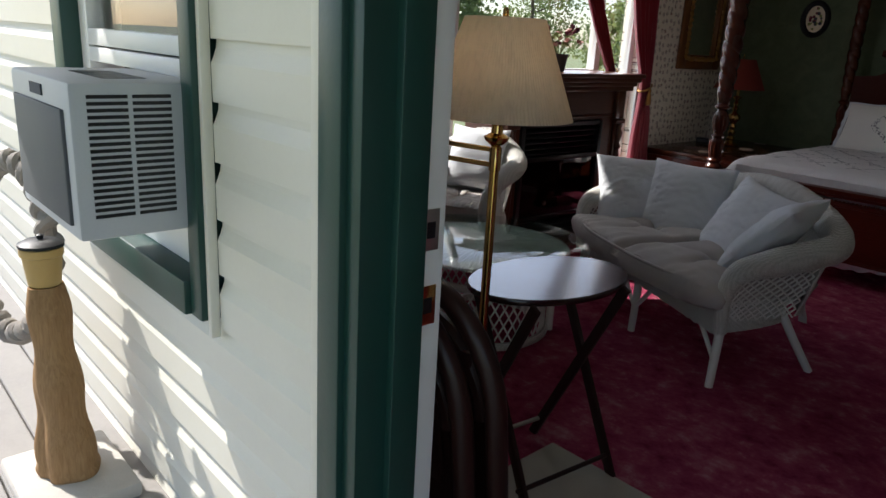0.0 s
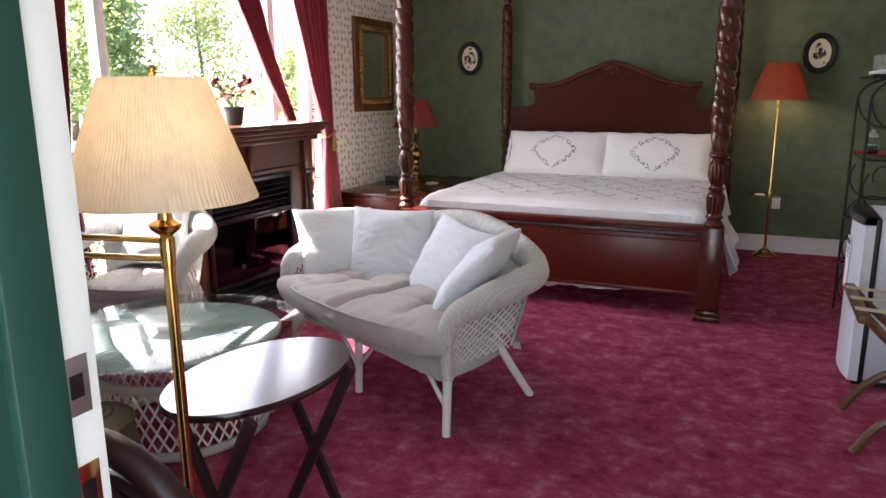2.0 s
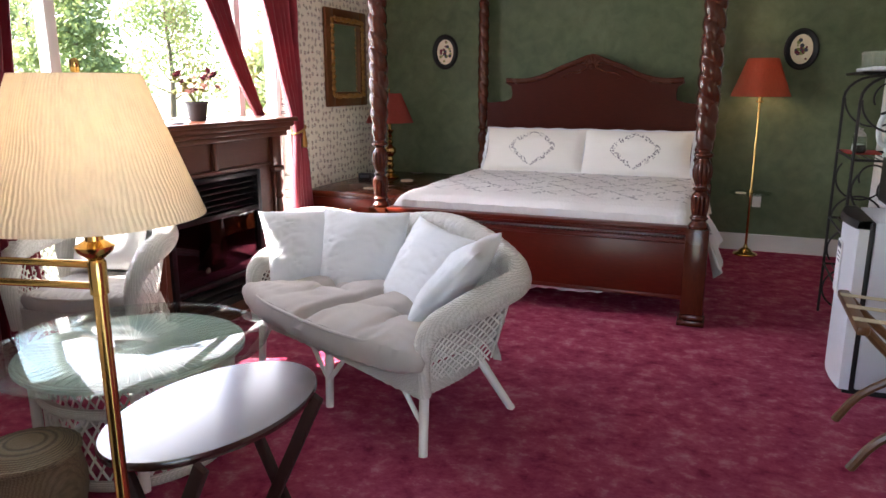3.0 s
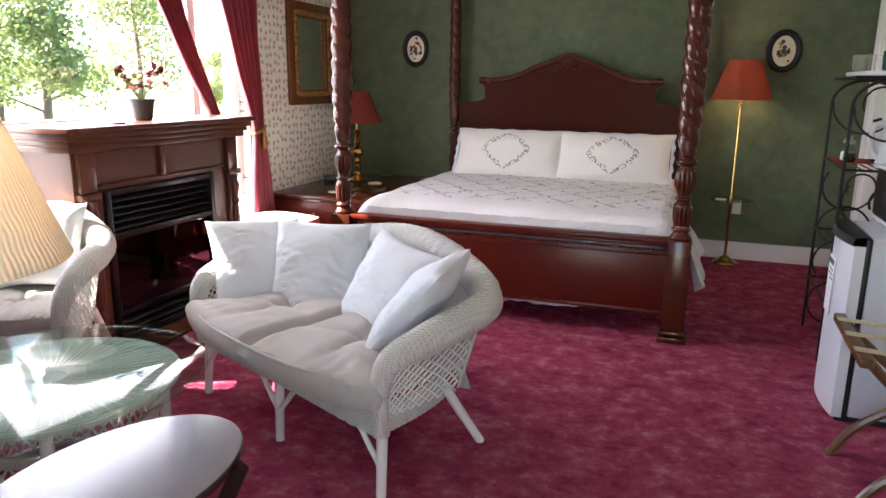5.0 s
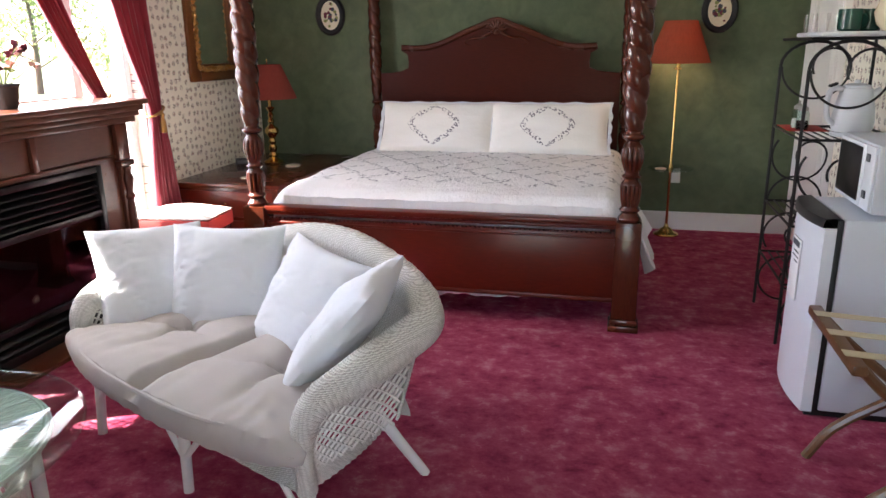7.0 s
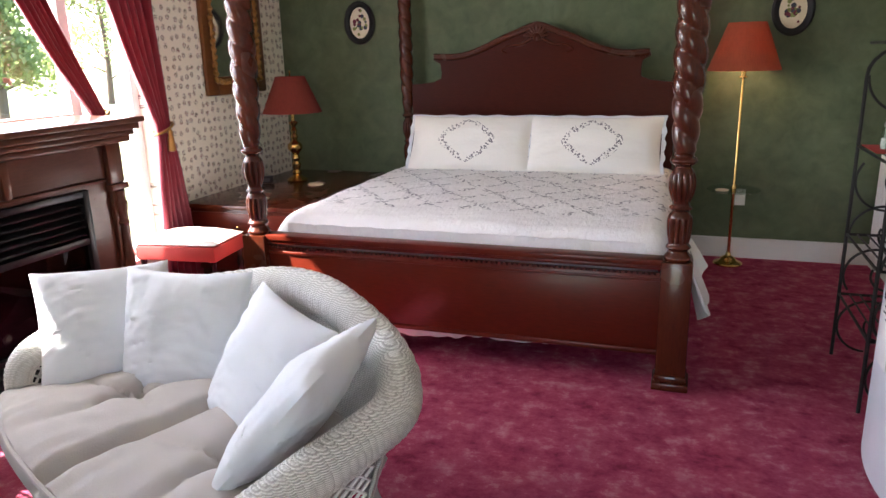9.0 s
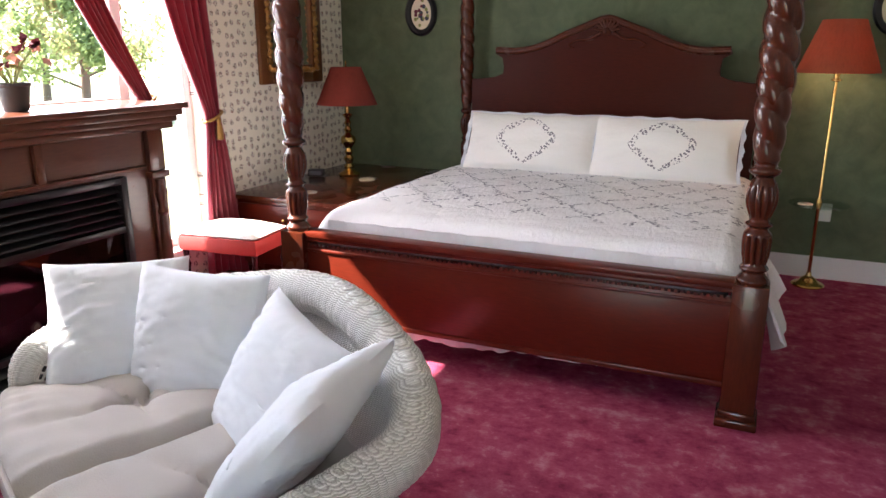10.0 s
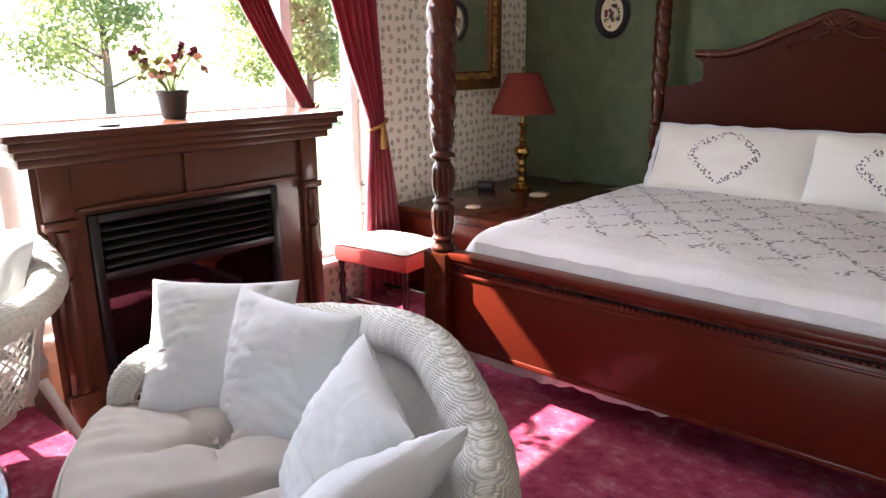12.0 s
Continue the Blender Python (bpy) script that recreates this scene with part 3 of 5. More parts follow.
def curtain(name, y_top, y_tie, y_bot, label, w=(0.42, 0.12, 0.36), ztie=1.08, zbot=0.02, x=XL + 0.10):
    """A gathered drape drawn to a tie-back: centre lines and widths at rod, tie and hem."""
    bm = B()
    rows, N, M = [], 44, 96
    for i in range(N + 1):
        z = 2.55 + (zbot - 2.55) * i / N
        if z > ztie:
            s = (2.55 - z) / (2.55 - ztie)
            s2 = s ** 1.35
            c, ww = y_top + (y_tie - y_top) * s2, w[0] + (w[1] - w[0]) * s2
        else:
            s = ((ztie - z) / (ztie - zbot)) ** 0.75
            c, ww = y_tie + (y_bot - y_tie) * s, w[1] + (w[2] - w[1]) * s
        amp = 0.012 + 0.05 * ww
        row = []
        for j in range(M + 1):
            u = j / M
            f = math.sin(u * 2 * math.pi * 6 + 0.6 * math.sin(u * 9 + z)) + 0.35 * math.sin(u * 41 + z * 1.3)
            row.append(Vector((x + amp * f + 0.01 * noise.noise(Vector((u * 6, z * 3, 0))), c + (u - 0.5) * ww, z)))
        rows.append(row)
    sheet(bm, rows)
    ob = thing(name, label, "curtain")
    part("drape", thick(bm, 0.003), CURTAIN, ob)
    bm = B()
    pts = [(x + math.cos(a) * (0.045), y_tie + math.sin(a) * (w[1] / 2 + 0.012), ztie + 0.03 * math.sin(a)) for a in [k * math.pi / 10 for k in range(20)]]
    tube(bm, pts, 0.009, 8, True)
    tie = part("tie_back", bm, GOLD, ob, "gold cord tie-back")
    bm = B()
    lathe(bm, [(0.006, 0), (0.018, -0.02), (0.012, -0.04), (0.02, -0.06), (0.024, -0.14), (0.008, -0.145)], 14, pose(x + 0.05, y_tie, ztie))
    part("tassel", bm, GOLD, tie, "gold tassel")
    return ob


curtain("curtain", 3.95, 4.22, 4.27, "burgundy satin drape tied back beside the wallpaper", (0.55, 0.13, 0.42))
curtain("curtain", 3.10, 3.72, 3.68, "burgundy satin drape swept across the window mullion", (0.30, 0.10, 0.11), 1.20, 1.0, XL + 0.085)
curtain("curtain", 1.62, 1.58, 1.60, "burgundy satin drape hanging beside the wicker chair", (0.34, 0.22, 0.38))
rod = thing("curtain_rod", "dark wooden curtain rod over the window", "curtain rod")
bm = B()
tube(bm, [(XL + 0.10, 1.3, 2.56), (XL + 0.10, 4.5, 2.56)], 0.016, 14)
part("pole", bm, MAHOG, rod)
for y in (1.28, 4.52):
    bm = B()
    lathe(bm, [(0.01, -0.05), (0.03, -0.02), (0.034, 0), (0.03, 0.02), (0.008, 0.05)], 16, pose(XL + 0.10, y, 2.56, 90))
    part("finial", bm, MAHOG, rod)
    bm = B()
    box(bm, XL, y + (0.06 if y < 2 else -0.08), 2.53, XL + 0.1, y + (0.08 if y < 2 else -0.06), 2.56, 0.003)
    part("bracket", bm, MAHOG, rod)

# ---- fireplace ----
fp = thing("fireplace", "cherry wood fireplace mantel with black gas insert before the window", "fireplace")
FX = -3.12
for x, z0, z1, g in ((-3.03, 1.185, 1.214, 0.0), (-3.055, 1.15, 1.185, 0.02), (-3.075, 1.12, 1.15, 0.04), (-3.095, 1.085, 1.12, 0.055)):
    bm = B()
    box(bm, XL + 0.03, 2.07 + g, z0, x, 3.62 - g, z1, 0.006)
    part("mantel_shelf" if g == 0 else "mantel_moulding", bm, CHERRY, fp)
for y0, z0, y1 in ((2.17, 0, 2.35), (3.25, 0, 3.52), (2.35, 0.875, 3.25)):
    bm = B()
    box(bm, XL + 0.03, y0, z0, FX - 0.02, y1, 1.085)
    part("surround_panel", bm, CHERRY, fp)
for y0, y1 in ((2.18, 2.31), (3.39, 3.51)):
    bm = B()
    box(bm, FX - 0.02, y0 + 0.015, 0.16, FX + 0.005, y1 - 0.015, 0.84, 0.006)
    pil = part("pilaster", bm, CHERRYZ, fp)
    for n, e, z0, z1, d in (("plinth_block", 0.0, 0.0, 0.16, 0.02), ("capital", 0.0, 0.84, 0.875, 0.025), ("frieze_block", 0.01, 0.875, 1.085, 0.01)):
        bm = B()
        box(bm, FX - 0.02, y0 + e, z0, FX + d, y1 - e, z1, 0.006)
        part(n, bm, CHERRYZ, pil)
    bm = B()
    yc = (y0 + y1) / 2
    lathe(bm, [(0.022, 0.17), (0.03, 0.2), (0.018, 0.23), (0.028, 0.3), (0.032, 0.45), (0.026, 0.6), (0.02, 0.64), (0.034, 0.66), (0.02, 0.69), (0.03, 0.73), (0.036, 0.77), (0.022, 0.8), (0.03, 0.835)], 18, pose(FX + 0.008, yc, 0))
    part("turned_column", bm, CHERRYZ, pil)
bm = B()
box(bm, FX - 0.02, 2.78, 0.90, FX + 0.004, 2.82, 1.08, 0.004)
box(bm, FX - 0.02, 2.32, 0.895, FX + 0.006, 3.38, 0.91, 0.004)
part("frieze_moulding", bm, CHERRY, fp)
bm = B()
box(bm, XL + 0.05, 2.35, 0.0, FX - 0.30, 3.25, 0.874)
ins = part("gas_insert", bm, FIREBLACK, fp, "black metal gas fire insert")
for b in ((2.35, 0.0, 2.39, 0.874), (3.21, 0.0, 3.25, 0.874), (2.39, 0.84, 3.21, 0.874), (2.39, 0.0, 3.21, 0.06), (2.39, 0.60, 3.21, 0.635), (2.39, 0.17, 3.21, 0.20)):
    bm = B()
    box(bm, FX - 0.30, b[0], b[1], FX + 0.004, b[2], b[3], 0.004)
    part("insert_frame", bm, FIREBLACK, ins)
for k in range(5):
    bm = B()
    obox(bm, pose(FX - 0.02, 2.80, 0.665 + k * 0.038, 0, 35, 0), 0.05, 0.80, 0.006, 0.002)
    part("louver", bm, FIREBLACK, ins)
for k in range(2):
    bm = B()
    obox(bm, pose(FX - 0.02, 2.80, 0.09 + k * 0.045, 0, 35, 0), 0.05, 0.80, 0.006, 0.002)
    part("louver", bm, FIREBLACK, ins)
bm = B()
box(bm, FX - 0.025, 2.39, 0.20, FX - 0.02, 3.21, 0.60)
gp = part("fire_glass", bm, FIRE_GLASS, ins, "dark reflective fire glass", False)
for k, (y, z, a, l) in enumerate(((2.65, 0.25, 8, 0.36), (2.95, 0.25, -10, 0.4), (2.8, 0.32, 16, 0.34))):
    bm = B()
    lathe(bm, [(0.02, -l / 2), (0.04, -l / 2 + 0.02), (0.036, 0), (0.042, l / 2 - 0.03), (0.025, l / 2)], 14, pose(FX - 0.15 + 0.02 * k, y, z, 90 + a, 0, 12 * k))
    part("ceramic_log", bm, BARK, ins, "ceramic fire log")
bm = B()
box(bm, FX + 0.022, 2.30, 0.0, FX + 0.19, 3.38, 0.025, 0.006)
part("hearth_board", bm, CHERRY, fp)

# flower pot on the mantel
fl = thing("flower_pot", "grey pot of dark red and pink silk flowers on the mantel", "flower pot", pose(-3.27, 2.84, 1.214))
bm = B()
lathe(bm, [(0.045, 0), (0.052, 0.01), (0.066, 0.105), (0.072, 0.11), (0.072, 0.122), (0.062, 0.122), (0.058, 0.09)], 24)
part("pot", bm, POTGREY, fl)
random.seed(5)
for k in range(26):
    a, r = random.uniform(0, 6.28), random.uniform(0.02, 0.17)
    h = 0.17 + random.uniform(0, 0.17) * (1 - r * 1.5)
    c = Vector((r * math.cos(a) * 0.7, r * math.sin(a), h))
    bm = B()
    tube(bm, spline([(0, 0, 0.09), (c.x * 0.4, c.y * 0.4, h * 0.7), c], 5), 0.002, 5)
    st = part("stem", bm, FLEAF, fl)
    bm = B()
    for q in range(9):
        d = Vector((random.uniform(-1, 1), random.uniform(-1, 1), random.uniform(-0.4, 1))).normalized()
        s = random.uniform(0.016, 0.03)
        e = d.orthogonal().normalized() * s * 0.6
        f = d.cross(e).normalized() * s * 0.2
        vs = [bm.verts.new(c + p) for p in (Vector(), d * s * 0.6 + e + f, d * s * 1.4, d * s * 0.6 - e + f)]
        bm.faces.new(vs)
    part("bloom" if k % 3 else "leaf_spray", bm, (FLEAF, PETAL_D, PETAL_P, PETAL_D)[k % 3 if k % 3 == 0 else 1 + k % 3], st)
cst = single("coaster", lathe(B(), [(0.04, 0), (0.042, 0.004), (0.04, 0.009)], 20), POTGREY, "small dark round dish on the mantel", "dish", m=pose(-3.12, 2.48, 1.214))

# ---- mirror on the window wall ----
mir = thing("wall_mirror", "gilt carved rectangular mirror on the floral wall", "mirror", pose(XL + 0.002, 5.19, 1.675))
MW, MH = 0.375, 0.43
for n, y0, z0, y1, z1 in (("frame_side", -MW, -MH, -MW + 0.13, MH), ("frame_side", MW - 0.13, -MH, MW, MH), ("frame_rail", -MW + 0.13, -MH, MW - 0.13, -MH + 0.13), ("frame_rail", -MW + 0.13, MH - 0.13, MW - 0.13, MH)):
    bm = B()
    box(bm, 0, y0, z0, 0.035, y1, z1, 0.01)
    fr = part(n, bm, FRAMEWOOD, mir, "brown wood mirror frame")
    bm = B()
    L = max(y1 - y0, z1 - z0)
    along_z = (z1 - z0) > (y1 - y0)
    cy, cz = (y0 + y1) / 2, (z0 + z1) / 2
    inn = -0.028 * (1 if (cy if along_z else cz) > 0 else -1)
    if along_z:
        pts = [(0.036 + 0.008 * abs(math.sin(k * 0.9)), cy + inn + 0.007 * math.sin(k * 1.7), z0 + 0.09 + (L - 0.18) * k / 60) for k in range(61)]
    else:
        pts = [(0.036 + 0.008 * abs(math.sin(k * 0.9)), y0 + L * k / 60, cz + inn + 0.007 * math.sin(k * 1.7)) for k in range(61)]
    tube(bm, pts, lambda i: 0.017 + 0.006 * math.sin(i * 1.3), 8)
    part("gilt_carving", bm, GOLD, fr, "gilt carved border")
bm = B()
box(bm, 0.006, -MW + 0.125, -MH + 0.125, 0.012, MW - 0.125, MH - 0.125)
part("mirror_glass", bm, MIRROR, mir, "", False)

# ---- oval pictures ----
random.seed(3)


def oval_picture(x, z):
    ob = thing("oval_picture", "oval black-framed needlework flower picture on the green wall", "picture", pose(x, YB - 0.002, z, 90, 0, 0), "oval flower pictures")
    bm = B()
    A, C, n = 0.088, 0.122, 40
    prof = [(0.0, 0.0), (0.0, 0.016), (0.015, 0.028), (0.036, 0.022), (0.046, 0.012), (0.05, 0.0)]
    rings = [[bm.verts.new(((A + 0.045 - o) * math.cos(2 * math.pi * i / n), (C + 0.045 - o) * math.sin(2 * math.pi * i / n), h)) for i in range(n)] for o, h in prof]
    for a, b in zip(rings, rings[1:]):
        for i in range(n):
            bm.faces.new((a[i], a[(i + 1) % n], b[(i + 1) % n], b[i]))
    part("frame", bm, BLACK, ob)
    bm = B()
    bm.faces.new([bm.verts.new((A * math.cos(2 * math.pi * i / n), C * math.sin(2 * math.pi * i / n), 0.006)) for i in range(n)])
    part("canvas", bm, CERAMIC, ob, "cream cloth ground", False)
    for k in range(22):
        a, r = random.uniform(0, 6.28), random.uniform(0, 0.078)
        bm = B()
        lathe(bm, [(random.uniform(0.008, 0.018), 0), (0.004, 0.004)], 8, pose(r * math.cos(a) * 0.8, r * math.sin(a) * 1.25, 0.006))
        part("stitched_flower", bm, (PETAL_D, FLEAF, INK)[k % 3], ob)
    return ob


oval_picture(-2.795, 1.752)
oval_picture(0.365, 1.725)

# ---- four-poster bed ----
BX, FY, HY = -1.32, 3.62, 5.77
bed = thing("four_poster_bed", "mahogany four-poster king bed with rope-twist posts", "bed")


def post(x, y, carved):
    bm = B()
    s = 0.066 if carved else 0.052
    box(bm, x - 0.08, y - 0.08, 0, x + 0.08, y + 0.08, 0.035, 0.006)
    box(bm, x - 0.072, y - 0.072, 0.035, x + 0.072, y + 0.072, 0.07, 0.012)
    box(bm, x - s, y - s, 0.07, x + s, y + s, 0.60, 0.006)
    p = part("post", bm, MAHOG, bed)
    bm = B()
    k = 1.0 if carved else 0.8
    flute = lambda r, z, a: r * (1 - 0.20 * (1 - abs(math.sin(a * 6))) ** 1.5) if (0.68 < z < 0.79 or 0.87 < z < 0.985) else r
    prof = [(0.055, 0.60), (0.06, 0.615), (0.05, 0.63), (0.042, 0.645), (0.054, 0.66), (0.044, 0.675), (0.046, 0.69), (0.052, 0.72), (0.055, 0.77), (0.05, 0.80), (0.036, 0.82), (0.05, 0.835), (0.036, 0.85),
            (0.046, 0.88), (0.058, 0.92), (0.055, 0.97), (0.042, 1.0), (0.034, 1.015), (0.054, 1.03), (0.056, 1.045), (0.04, 1.06), (0.046, 1.08)]
    lathe(bm, [(p.x * k, p.y) for p in spline([(r, z, 0) for r, z in prof], 85)], 72, pose(x, y, 0), flute)
    part("turned_vase", bm, MAHOG, p, "carved fluted vase turning")
    bm = B()
    prof = []
    for i in range(141):
        u = i / 140
        r = 0.050 + 0.018 * math.sin(min(1, u / 0.35) * math.pi / 2) - 0.008 * max(0, u - 0.35)
        prof.append((r * k, 1.08 + 1.11 * u))
    lathe(bm, prof, 36, pose(x, y, 0), lambda r, z, a: r * (0.76 + 0.25 * abs(math.cos(a + z * 30)) ** 0.6))
    part("rope_twist", bm, MAHOG, p, "rope-twist turning")
    bm = B()
    lathe(bm, [(0.04 * k, 2.19), (0.06 * k, 2.21), (0.035 * k, 2.24), (0.055 * k, 2.28), (0.05 * k, 2.33), (0.01, 2.4)], 24, pose(x, y, 0))
    part("finial", bm, MAHOG, p)


post(BX - 1.06, FY, True)
post(BX + 1.06, FY, True)
post(BX - 1.03, HY, False)
post(BX + 1.03, HY, False)
bm = B()
box(bm, BX - 1.0, FY - 0.025, 0.15, BX + 1.0, FY + 0.025, 0.53, 0.004)
fb = part("footboard", bm, MAHOGX, bed)
for d, z0, z1 in ((0.045, 0.575, 0.605), (0.035, 0.555, 0.575), (0.032, 0.50, 0.515), (0.032, 0.15, 0.175)):
    bm = B()
    box(bm, BX - 1.0, FY - d, z0, BX + 1.0, FY + d, z1, 0.006)
    part("footboard_rail", bm, MAHOGX, fb, "moulded rail")
bm = B()
for i in range(80):
    x = BX - 0.985 + i * 0.0249
    obox(bm, pose(x, FY - 0.025, 0.535, 0, 45 if i % 2 else 0, 0), 0.013, 0.006, 0.013, 0.002)
tagged(part("carved_band", bm, MAHOGX, fb, "band of small carving"), kind="stuff")
for x in (BX - 1.0, BX + 1.0):
    bm = B()
    box(bm, x - 0.02, FY + 0.06, 0.22, x + 0.02, HY - 0.05, 0.40, 0.005)
    part("side_rail", bm, MAHOG, bed)
hx = [(0.0, 1.69), (0.06, 1.675), (0.16, 1.635), (0.28, 1.59), (0.40, 1.535), (0.52, 1.495), (0.64, 1.478), (0.79, 1.483), (0.80, 1.455), (0.745, 1.425), (0.735, 1.36), (0.74, 1.315), (0.80, 1.29), (0.93, 1.275), (0.98, 1.275), (0.98, 0.35)]
out = [(BX + x, z) for x, z in hx] + [(BX - x, z) for x, z in reversed(hx[1:])]
bm = B()
prism(bm, out, HY - 0.02, HY + 0.03)
hb = part("headboard", bm, MAHOG_SHADED, bed)
bm = B()
for sgn in (1, -1):
    pts = spline([(BX + sgn * x, HY - 0.02, z - 0.008) for x, z in hx[:8]], 30)
    tube(bm, pts, 0.022, 10)
    tube(bm, [p + Vector((0, -0.012, 0.016)) for p in pts], 0.012, 8)
part("crest_moulding", bm, MAHOG, hb, "swan-neck crest moulding")
bm = B()
lathe(bm, [(0.004, -0.03), (0.03, -0.01), (0.03, 0.01), (0.004, 0.03)], 12, pose(BX, HY - 0.03, 1.60, 90))
part("carved_boss", bm, MAHOG, hb, "carved shell boss")
for a in range(-4, 5):
    bm = B()
    lathe(bm, [(0.002, 0.0), (0.014, 0.04), (0.012, 0.075), (0.003, 0.10)], 8, pose(BX, HY - 0.035, 1.60, 0, a * 20, 0))
    part("carved_lobe", bm, MAHOG, hb)
for sgn in (1, -1):
    bm = B()
    tube(bm, spline([(BX + sgn * x, HY - 0.03, z) for x, z in ((0.04, 1.59), (0.12, 1.55), (0.2, 1.545), (0.26, 1.51), (0.22, 1.49))], 14), lambda i: 0.014 - 0.0007 * i, 8)
    part("carved_leaf", bm, MAHOG, hb)

mt = single("mattress", box(B(), BX - 0.965, FY + 0.07, 0.28, BX + 0.965, HY - 0.05, 0.60, 0.05, 3), LINEN, "white mattress on the four-poster bed", "mattress")
bm = B()
rows = []
for j in range(2):
    row = []
    for i in range(121):
        x = BX - 0.97 + 1.94 * i / 120
        row.append(Vector((x, FY + 0.055 + 0.006 * math.sin(i * 1.1) + 0.004 * math.sin(i * 0.37), (0.17 if j == 0 else 0.05 + 0.09 * i / 120 + 0.014 * max(0, math.sin(i * 0.21)) + 0.004 * math.sin(i * 0.9)))))
    rows.append(row)
sheet(bm, rows)
single("bed_skirt", thick(bm, 0.004), LINEN, "white dust ruffle showing under the footboard", "bed skirt")
# quilt, draped over both sides; local origin at the foot of the bed
bm = B()
rows = []
NX, NY = 96, 80
for i in range(NX + 1):
    s = -1.30 + 2.60 * i / NX
    row = []
    for j in range(NY + 1):
        y = 0.065 + (HY - FY - 0.16) * j / NY
        top = 0.665 + 0.02 * math.sin(min(1, j / 12) * 1.57) - (0.10 * max(0, 1 - j / 5.0) ** 2)
        e = abs(s) - 0.93
        if e <= 0:
            x, z = s, top
        else:
            a = min(e / 0.10, 1.57)
            x = math.copysign(0.93 + 0.10 * math.sin(a), s)
            z = top - 0.10 * (1 - math.cos(a)) - max(0, e - 0.157)
            fold = max(0, e - 0.1)
            x += math.copysign(fold * 0.14 * (1 + math.sin(y * 17 + 0.6 * math.sin(y * 5))), s)
        z += 0.009 * noise.noise(Vector((s * 3, y * 3, 0))) + 0.004 * noise.noise(Vector((s * 14, y * 14, 3)))
        row.append(Vector((x, y, z)))
    rows.append(row)
sheet(bm, rows)
qu = single("quilt", thick(bm, 0.012), QUILT, "white quilted bedspread embroidered with trailing dark vines", "quilt", m=pose(BX, FY, 0))
bm = B()
rows = [[Vector((-0.92 + 1.84 * i / 160, 0.060 + 0.0012 * math.sin(i * 1.1), 0.65 - 0.02 * j + 0.002 * math.sin(i * 0.35))) for i in range(161)] for j in range(5)]
sheet(bm, rows)
part("foot_hem", thick(bm, 0.004), QUILT, qu, "gathered white hem along the foot")
# hanging corner of the quilt by the foot post
bm = B()
rows = []
for i in range(15):
    s = i / 14
    row = []
    for j in range(19):
        d = j / 18
        row.append(Vector((BX + 1.03 + 0.17 * d ** 0.7 + 0.022 * math.sin(s * 13) * d, FY + 0.10 + s * 0.42, 0.655 - d * (0.42 - 0.30 * abs(s - 0.35)))))
    rows.append(row)
sheet(bm, rows)
single("quilt_corner", thick(bm, 0.01), QUILT, "loose embroidered corner of the bedspread hanging down", "quilt")
for k, (x, w) in enumerate(((-1.755, 0.92), (-0.86, 0.92))):
    bm = B()
    pillow_mesh(bm, w, 0.43, 0.2, 20, k * 3.1, 0.04)
    m = pose(x, 5.46, 0.86, -28, 0, 0)
    p = single("pillow", bm, SHAM, "white pillow in a sham with an embroidered wreath, on the bed", "pillow", "bed pillows", m=m)
    bm = B()
    n = 120
    pts_i, pts_o = [], []
    for i in range(n):
        a = 2 * math.pi * i / n
        c, s = math.cos(a), math.sin(a)
        q = 1 / max(abs(c), abs(s))
        u, v = c * q, s * q
        wv = 0.007 * math.sin(i * 0.9)
        pts_i.append(Vector((u * (w / 2 - 0.012), 0, v * 0.203)))
        pts_o.append(Vector((u * (w / 2 + 0.014 + wv), wv, v * (0.222 + wv))))
    pts_i.append(pts_i[0]); pts_o.append(pts_o[0])
    sheet(bm, [pts_i, pts_o])
    part("flange", thick(bm, 0.004), LINEN, p, "scalloped edge")

# ---- chest beside the bed ----
ch = thing("bedside_chest", "low mahogany bedside chest against the floral wall", "chest")
bm = B()
box(bm, -3.48, 4.38, 0.53, -2.62, 5.88, 0.56, 0.008)
part("top", bm, MAHOG, ch)
bm = B()
box(bm, -3.46, 4.41, 0.06, -2.65, 5.86, 0.53, 0.004)
part("body", bm, MAHOG, ch)
for k in range(2):
    bm = B()
    box(bm, -3.42, 4.395, 0.10 + k * 0.215, -2.69, 4.412, 0.29 + k * 0.215, 0.006)
    d = part("drawer_front", bm, MAHOGX, ch)
    bm = B()
    lathe(bm, [(0.008, 0), (0.014, 0.012), (0.012, 0.02), (0.003, 0.023)], 12, pose(-3.05, 4.395, 0.195 + k * 0.215, 90))
    part("knob", bm, BRASS, d)
bm = B()
box(bm, -3.44, 4.43, 0.0, -2.67, 5.84, 0.06)
part("plinth", bm, MAHOG, ch)

# brass table lamp with red shade
tl = thing("table_lamp", "turned brass table lamp with a red cloth shade on the chest", "lamp", pose(-3.14, 5.35, 0.56))
bm = B()
lathe(bm, [(0.078, 0), (0.082, 0.01), (0.07, 0.022), (0.045, 0.034), (0.03, 0.05), (0.04, 0.068), (0.024, 0.09), (0.034, 0.115), (0.036, 0.135), (0.022, 0.155), (0.032, 0.18), (0.022, 0.205), (0.036, 0.225), (0.056, 0.25), (0.058, 0.27), (0.052, 0.29), (0.03, 0.305), (0.02, 0.325), (0.03, 0.345), (0.018, 0.37), (0.026, 0.395), (0.014, 0.42), (0.036, 0.45), (0.038, 0.456), (0.014, 0.465), (0.014, 0.56)], 28)
part("base", bm, BRASS, tl)
bm = B()
lathe(bm, [(0.225, 0.53), (0.11, 0.8), (0.11-0.002, 0.8), (0.225-0.002, 0.53), (0.225, 0.53)], 48, close=False)
part("shade", bm, RED_SHADE, tl, "red cloth shade")
bm = B()
